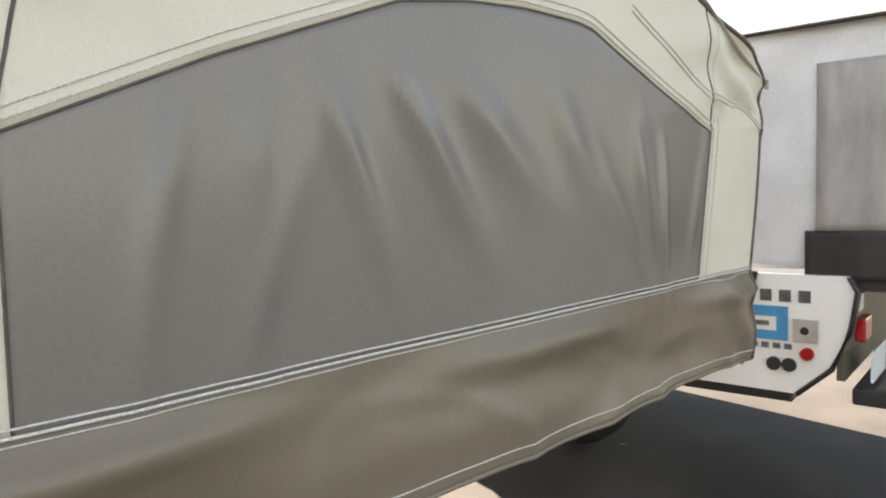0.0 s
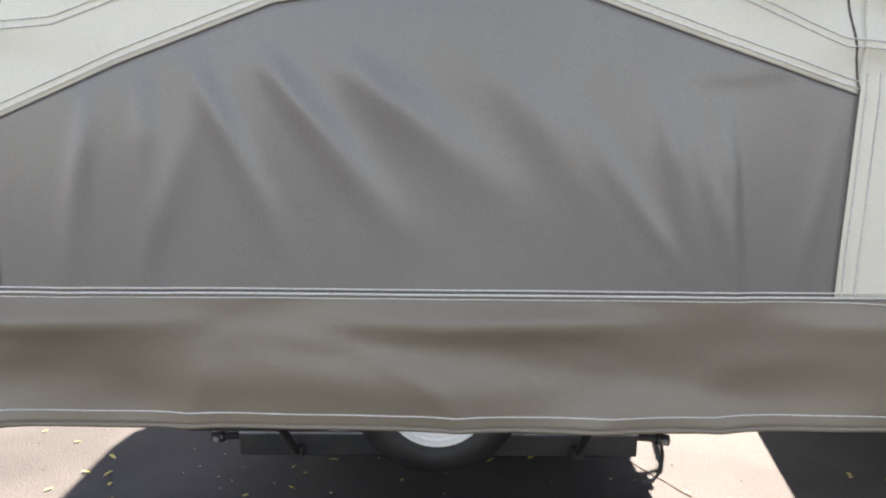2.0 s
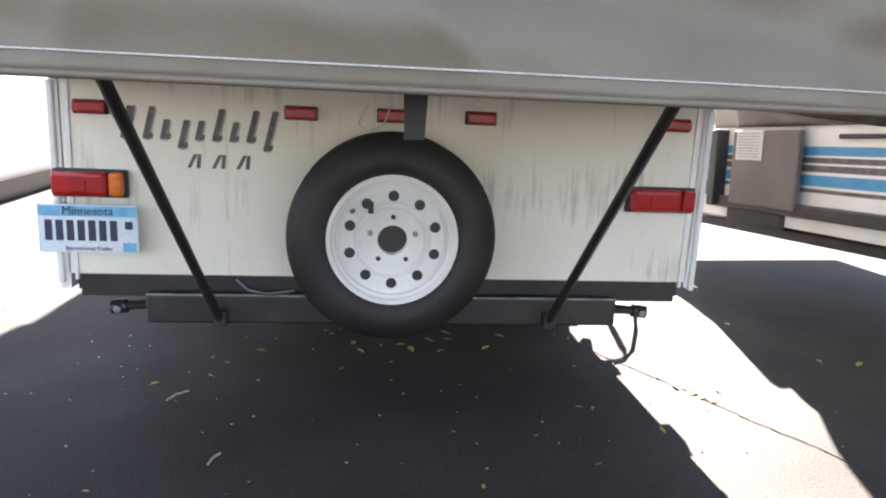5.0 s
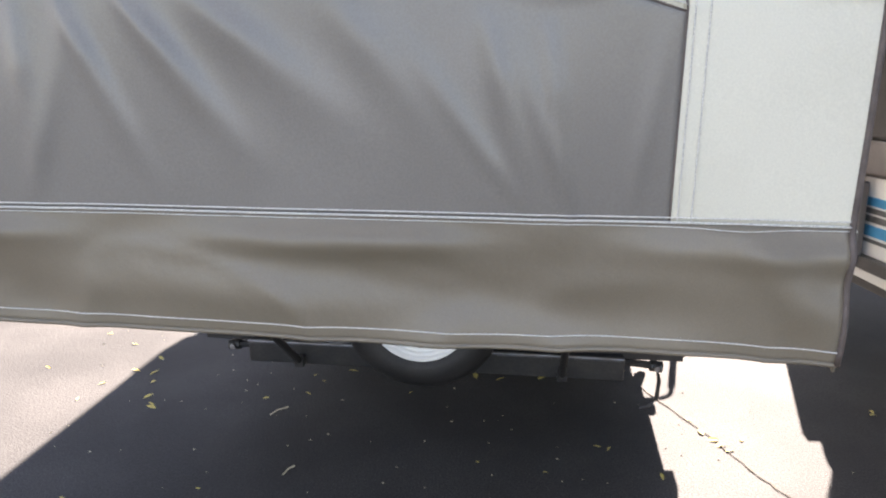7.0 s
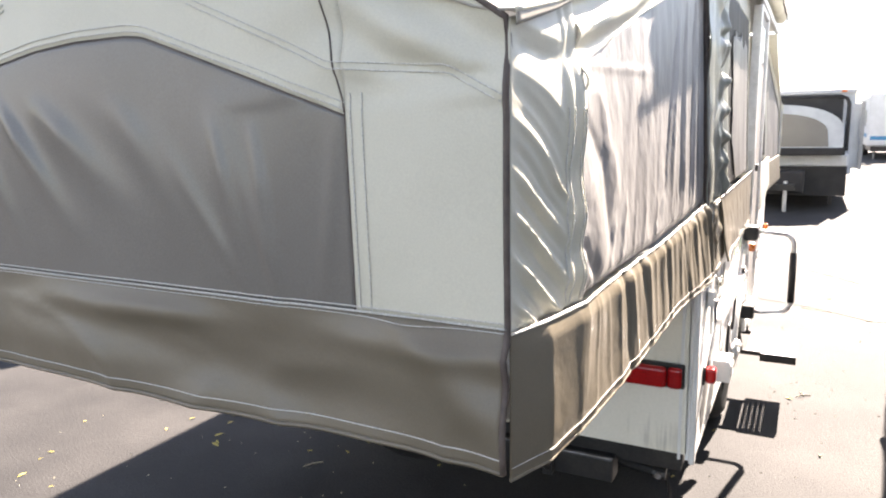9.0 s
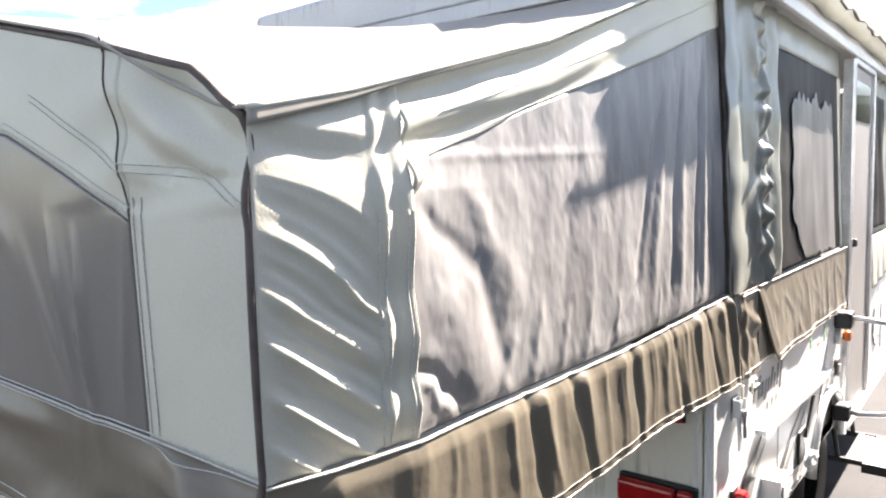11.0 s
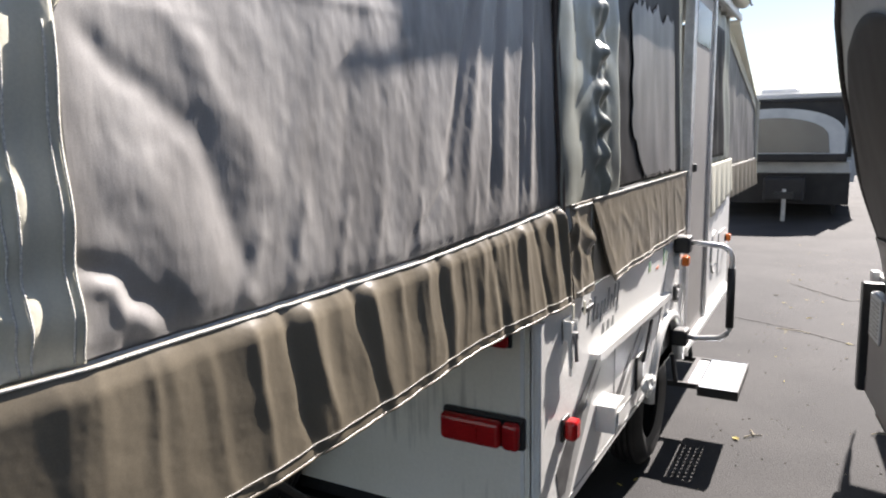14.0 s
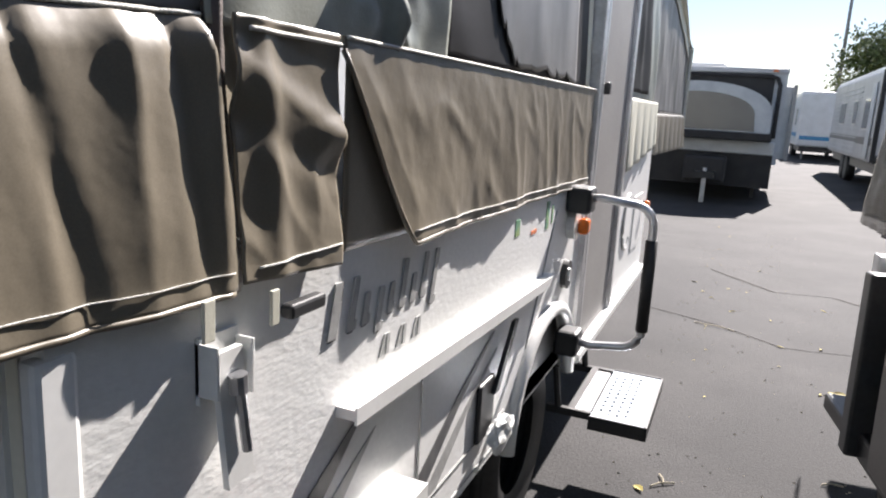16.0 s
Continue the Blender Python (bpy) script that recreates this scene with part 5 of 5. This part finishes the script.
part("frame_seal", tube(bmesh.new(), [(-0.40, FY - 0.07, 2.04), (1.80, FY - 0.07, 2.04), (1.90, FY - 0.07, 2.0), (1.94, FY - 0.07, 1.9), (1.94, FY - 0.07, 1.05)], 0.035, 6), "charcoal", far)
arch = [(-0.30, 1.10)] + [(0.78 - 1.08 * math.cos(math.pi * i / 20), 1.40 + 0.50 * math.sin(math.pi * i / 20) ** 0.8) for i in range(21)] + [(1.86, 1.10)]
part("bunk_tent", poly(arch, FY - 0.75, FY - 0.04, "y"), "pale_canvas", far, "pale arched bunk tent")
arch = [(-0.10, 1.15)] + [(0.78 - 0.84 * math.cos(math.pi * i / 20), 1.36 + 0.38 * math.sin(math.pi * i / 20) ** 0.8) for i in range(21)] + [(1.64, 1.15)]
part("bunk_window", poly(arch, FY - 0.765, FY - 0.75, "y"), "vinyl", far)
part("bunk_skirt", nb(-0.38, 1.90, FY - 0.80, FY - 0.02, 1.00, 1.13, bevel=0.02), "charcoal", far)
part("front_panel", nb(-0.42, 1.98, FY - 0.35, FY, 0.78, 1.0, bevel=0.03), "pale_canvas", far)
part("gas_cover", nb(0.66, 1.30, FY - 0.95, FY - 0.45, 0.32, 0.74, bevel=0.05), "charcoal", far, "black cover over the tongue")
part("tongue", nb(0.85, 1.15, FY - 1.2, FY, 0.40, 0.50), "black", far)
part("tongue_jack", rod(bmesh.new(), (1.0, FY - 0.95, 0.0), (1.0, FY - 0.95, 0.55), 0.035, 12), "aluminium", far)
part("underbody", nb(-0.40, 1.97, FY - 0.30, FY + 4.9, 0.24, 0.78), "charcoal", far)
for x in (-0.25, 1.75):
    part("tyre", lathe(bmesh.new(), [(0.1, -0.1), (0.30, -0.1), (0.34, -0.06), (0.34, 0.06), (0.30, 0.1), (0.1, 0.1)], (x, FY + 2.4, 0.34), "x", 28), "rubber", far)
    part("jack_leg", nb(x - 0.03, x + 0.03, FY + 0.5, FY + 0.56, 0.0, 0.4), "black", far)
part("slide_out", nb(2.03, 2.20, FY + 0.5, FY + 3.0, 0.70, 1.92, bevel=0.02), "pale_canvas", far, "pale slide-out room")
part("slide_edge", nb(2.17, 2.23, FY + 0.45, FY + 0.52, 0.68, 1.94), "decal_grey", far)
part("air_conditioner", nb(0.35, 1.05, FY + 1.5, FY + 2.3, 2.12, 2.34, bevel=0.05), "white", far, "white rooftop air conditioner")
for x in (-0.2, 1.85):
    part("marker_lens", nb(x - 0.04, x + 0.04, FY - 0.075, FY - 0.06, 2.11, 2.14), "amber", far)


def trailer(name, label, x0, x1, y0, y1, z0, z1, mat, stripe, windows, group="distant trailers"):
    """A plain travel trailer: body, roof cap, windows, stripe, underbody, wheels."""
    t = thing(name, label, "trailer", group)
    part("body", nb(x0, x1, y0, y1, z0, z1, bevel=0.08, seg=3), mat, t)
    part("roof", nb(x0 + 0.05, x1 - 0.05, y0 + 0.05, y1 - 0.05, z1 - 0.02, z1 + 0.06, bevel=0.03), "white", t)
    part("underbody", nb(x0 + 0.15, x1 - 0.15, y0 + 0.2, y1 - 0.2, z0 - 0.2, z0 + 0.02), "black", t)
    part("stripe", nb(x0 - 0.006, x0, y0 + 0.3, y1 - 0.1, z0 + 0.35, z0 + 0.5), stripe, t)
    part("stripe", nb(x0 + 0.1, x1 - 0.1, y0 - 0.006, y0, z0 + 0.25, z0 + 0.4), stripe, t)
    for a, b, c, d in windows:
        w = part("window", nb(x0 - 0.02, x0 - 0.002, a, b, c, d, bevel=0.006), "dark_glass", t)
        part("frame", nb(x0 - 0.014, x0 - 0.001, a - 0.04, b + 0.04, c - 0.04, d + 0.04, bevel=0.004), "aluminium", w)
    ym = y0 + (y1 - y0) * 0.6
    for dy in (-0.4, 0.4):
        part("tyre", lathe(bmesh.new(), [(0.05, -0.1), (0.30, -0.1), (0.33, -0.05), (0.33, 0.05), (0.30, 0.1), (0.05, 0.1)], (x0 + 0.2, ym + dy, 0.33), "x", 24), "rubber", t)
    for x in (x0 + 0.3, x1 - 0.3):
        part("jack_leg", rod(bmesh.new(), (x, y0 + 0.5, 0.0), (x, y0 + 0.5, z0), 0.04, 10), "steel", t)
    return t


tr = trailer("travel_trailer", "silver ribbed travel trailer parked in the row", 3.8, 6.15, 15.5, 23.5, 0.62, 2.45, "silver", "decal", ((16.6, 17.3, 1.3, 1.9), (18.4, 19.0, 1.4, 1.9), (20.5, 21.6, 1.4, 1.9)))
for k in range(14):
    part("rib", nb(3.785, 3.8, 18.0, 23.3, 0.75 + k * 0.11, 0.77 + k * 0.11), "pale_canvas", tr)
part("door", nb(3.77, 3.79, 16.0, 16.5, 0.7, 2.2, bevel=0.01), "pale_canvas", tr)
part("front_frame", nb(3.77, 6.15, 15.42, 15.5, 0.66, 2.42, bevel=0.02), "black", tr)
part("front_panel", nb(3.93, 5.95, 15.36, 15.43, 0.75, 2.28, bevel=0.02), "pale_canvas", tr)
part("front_window", nb(4.35, 5.25, 15.33, 15.37, 1.45, 2.0, bevel=0.02), "dark_glass", tr)
part("air_conditioner", nb(4.55, 5.35, 17.5, 18.4, 2.5, 2.75, bevel=0.05), "white", tr)
part("bunk_tent", poly([(14.3, 1.0), (15.5, 0.75), (15.5, 2.3), (14.6, 1.7)], 3.85, 6.05, "x"), "pale_canvas", tr, "grey fold-out bunk tent")
trailer("white_trailer", "white travel trailer with a blue mark, far down the lot", 3.3, 5.9, 30.0, 37.0, 0.5, 2.5, "white", "blue", ((31, 32, 1.3, 1.9),))
trailer("white_trailer", "long white trailer beyond the alley", -3.0, 3.0, 44.0, 47.0, 0.5, 2.7, "white", "blue", ())
trailer("white_trailer", "white travel trailer beside the camper", -5.6, -3.1, 3.2, 9.5, 0.2, 2.4, "white", "decal_grey", ((4.5, 5.4, 1.3, 1.9),))
trailer("white_trailer", "white trailer with a blue stripe behind the row", 8.0, 10.4, 20.0, 28.0, 0.6, 2.7, "white", "blue", ())


def tree(x, y, h, r, seed):
    rnd = random.Random(seed)
    t = thing("tree", "broad green shade tree behind the trailers", "tree", "trees behind the lot", pose(x, y, 0))
    bm = rod(bmesh.new(), (0, 0, 0), (0.1, 0, h * 0.55), 0.22, 10, 0.10)
    tips = []
    for k in range(9):
        a = rnd.uniform(0, 6.28)
        b = Vector((0.05, 0, h * rnd.uniform(0.3, 0.52)))
        e = b + Vector((math.cos(a) * r * rnd.uniform(0.5, 0.9), math.sin(a) * r * rnd.uniform(0.5, 0.9), h * rnd.uniform(0.12, 0.4)))
        rod(bm, b, e, 0.07, 6, 0.02)
        tips += [e, b.lerp(e, 0.65)]
    part("trunk", bm, "bark", t)
    bm = bmesh.new()
    tips += [Vector((rnd.uniform(-r, r) * 0.6, rnd.uniform(-r, r) * 0.6, h * rnd.uniform(0.55, 0.95))) for k in range(16)]
    for c in tips:
        for k in range(260):
            p = c + Vector((rnd.gauss(0, 0.42), rnd.gauss(0, 0.42), rnd.gauss(0, 0.34))) * r * 0.42
            d = Vector((rnd.uniform(-1, 1), rnd.uniform(-1, 1), rnd.uniform(-1, 1))).normalized()
            e = d.orthogonal().normalized()
            s = rnd.uniform(0.06, 0.13)
            v = [bm.verts.new(p + q) for q in (d * s, e * s * 0.55, -d * s, -e * s * 0.55)]
            bm.faces.new(v)
    part("crown", bm, "tree_leaf", t)


for x, y, h, r, sd in ((6.2, 35, 5.6, 1.9, 3), (10.0, 36, 8.0, 3.0, 4), (13.5, 33, 7.0, 2.8, 5), (-9, 46, 7, 3, 6)):
    tree(x, y, h, r, sd)

pole = thing("light_pole", "slim pale lot light pole", "lamp post")
part("pole", rod(bmesh.new(), (5.0, 36, 0), (5.0, 36, 8.0), 0.10, 10, 0.06), "steel", pole)
part("lamp_head", nb(4.8, 5.2, 35.7, 36.3, 7.9, 8.1, bevel=0.05), "steel", pole)
pole = thing("utility_pole", "dark wooden utility pole", "pole")
part("pole", rod(bmesh.new(), (6.4, 33, 0), (6.4, 33, 8.5), 0.13, 10, 0.10), "bark", pole)

# ---------------------------------------------------------------- litter on the asphalt
def leaf_mesh():
    bm = bmesh.new()
    o = [(-1, 0, 0.0), (-0.4, 0.42, 0.12), (0.3, 0.40, 0.16), (1, 0, 0.05), (0.3, -0.38, 0.18), (-0.4, -0.40, 0.10)]
    v = [bm.verts.new(p) for p in o]
    c = bm.verts.new((0, 0, 0.02))
    for i in range(6):
        bm.faces.new((v[i], v[(i + 1) % 6], c))
    me = bpy.data.meshes.new("leaf")
    bm.to_mesh(me)
    bm.free()
    me.materials.append(M["dry_leaf"])
    return me


leaf = leaf_mesh()
LITTER = [(-1.37, 0.10), (-1.50, 0.35), (-1.61, 0.62), (-1.66, 0.46), (-1.86, 0.78), (-0.52, 0.60), (1.96, 0.48), (-0.23, 0.82), (-0.13, 0.70), (-0.01, 0.67), (0.08, 0.68), (0.21, 0.74), (0.30, 0.84), (0.55, 0.80), (-1.44, 0.20), (2.08, 3.44), (2.32, 3.60), (2.13, 0.44), (2.58, 0.38), (2.60, -0.17), (1.31, 0.16), (2.84, 0.21), (2.03, 3.40), (2.26, 3.66), (1.34, 2.05), (1.88, 4.12)]
rnd = random.Random(11)
spots = [(1.19, 0.14), (1.21, 0.10), (1.12, 0.30), (1.24, 0.06), (1.15, 0.20), (-1.386, 0.13), (-1.75, 0.3), (-1.55, 0.45), (2.06, 3.41), (2.12, 3.46), (0.30, 0.75), (0.12, 0.62), (-0.1, 0.6), (0.25, 0.60),
         (1.95, 0.45), (1.8, 1.0), (1.5, 1.3), (2.1, 4.2), (1.6, 4.8), (1.3, 5.6), (1.8, 6.4), (2.2, 5.2)]
spots += LITTER
NEAR = len(spots)
spots += [(rnd.uniform(-2.4, 1.0), rnd.uniform(-1.2, 1.4)) for k in range(34)] + [(rnd.uniform(1.3, 2.0), rnd.uniform(2.6, 9)) for k in range(22)]
for x, y in spots:
    ob = tagged(new("fallen_leaf", leaf), "small yellowed leaf fallen on the asphalt", "leaf", "fallen leaves")
    s = rnd.uniform(0.018, 0.034) if (x, y) in spots[:NEAR] else rnd.uniform(0.010, 0.024)
    ob.matrix_world = pose(x, y, 0.004, rnd.uniform(-15, 15), rnd.uniform(-15, 15), rnd.uniform(0, 360)) @ Matrix.Diagonal((s, s * rnd.uniform(0.6, 1), s, 1))
for x, y, a, n in ((1.377, 2.08, 40, 0.10), (1.42, 2.12, 110, 0.07), (-0.78, 0.1, 55, 0.10), (1.62, 4.3, 165, 0.25), (1.95, 2.4, 20, 0.08), (-0.55, -0.35, 70, 0.07)):
    d = Vector((math.cos(radians(a)), math.sin(radians(a)), 0))
    p = Vector((x, y, 0.006))
    tw = part("twig", tube(bmesh.new(), [p, p + d * n * 0.4 + Vector((0, 0.01, 0.004)), p + d * n], 0.0035, 5), "dry_twig")
    tagged(tw, "dry pale twig lying on the asphalt", "twig", "twigs")


# loose grit
rnd = random.Random(5)
bm = bmesh.new()
for k in range(420):
    x, y = (rnd.uniform(1.15, 2.3), rnd.uniform(1.6, 9.0)) if k < 260 else (rnd.uniform(-2.3, 1.7), rnd.uniform(-1.2, 1.6))
    s = rnd.uniform(0.0025, 0.007)
    v = [bm.verts.new((x + s * math.cos(a), y + s * math.sin(a) * rnd.uniform(0.6, 1), 0.001)) for a in (0, 1.6, 3.1, 4.6)]
    t = bm.verts.new((x, y, s * 0.9))
    for i in range(4):
        bm.faces.new((v[i], v[(i + 1) % 4], t))
tagged(part("grit", bm, "dry_twig"), "loose pale grit scattered on the asphalt", "gravel", kind="stuff")


def crack(pts, w, name="asphalt_crack"):
    """A narrow jagged crack, filled with dark grit."""
    bm = bmesh.new()
    rows = []
    fine = []
    for (a, b), (c, d) in zip(pts, pts[1:]):
        for i in range(10):
            fine.append((a + (c - a) * i / 10, b + (d - b) * i / 10))
    for i, (x, y) in enumerate(fine):
        ww = w * (0.4 + abs(nz(i * 0.6, 2)) * 1.6)
        ox, oy = 0.012 * nz(i * 0.5, 5), 0.012 * nz(i * 0.5, 9)
        rows.append((bm.verts.new((x + ox - ww, y + oy - ww * 0.3, 0.004)), bm.verts.new((x + ox + ww, y + oy + ww * 0.3, 0.004))))
    for (a, b), (c, d) in zip(rows, rows[1:]):
        bm.faces.new((a, b, d, c))
    tagged(part(name, bm, "grime", thick=0.002), "dark crack across the asphalt", "crack", kind="structure")


crack([(0.94, 0.60), (1.05, 0.40), (1.19, 0.15), (1.30, -0.10), (1.42, -0.30), (1.55, -0.60)], 0.004)
crack([(1.4, 6.2), (1.9, 5.6), (2.3, 5.7), (2.9, 5.2)], 0.006)
crack([(1.0, 4.6), (1.5, 4.4), (1.9, 4.1), (2.4, 4.2)], 0.004)
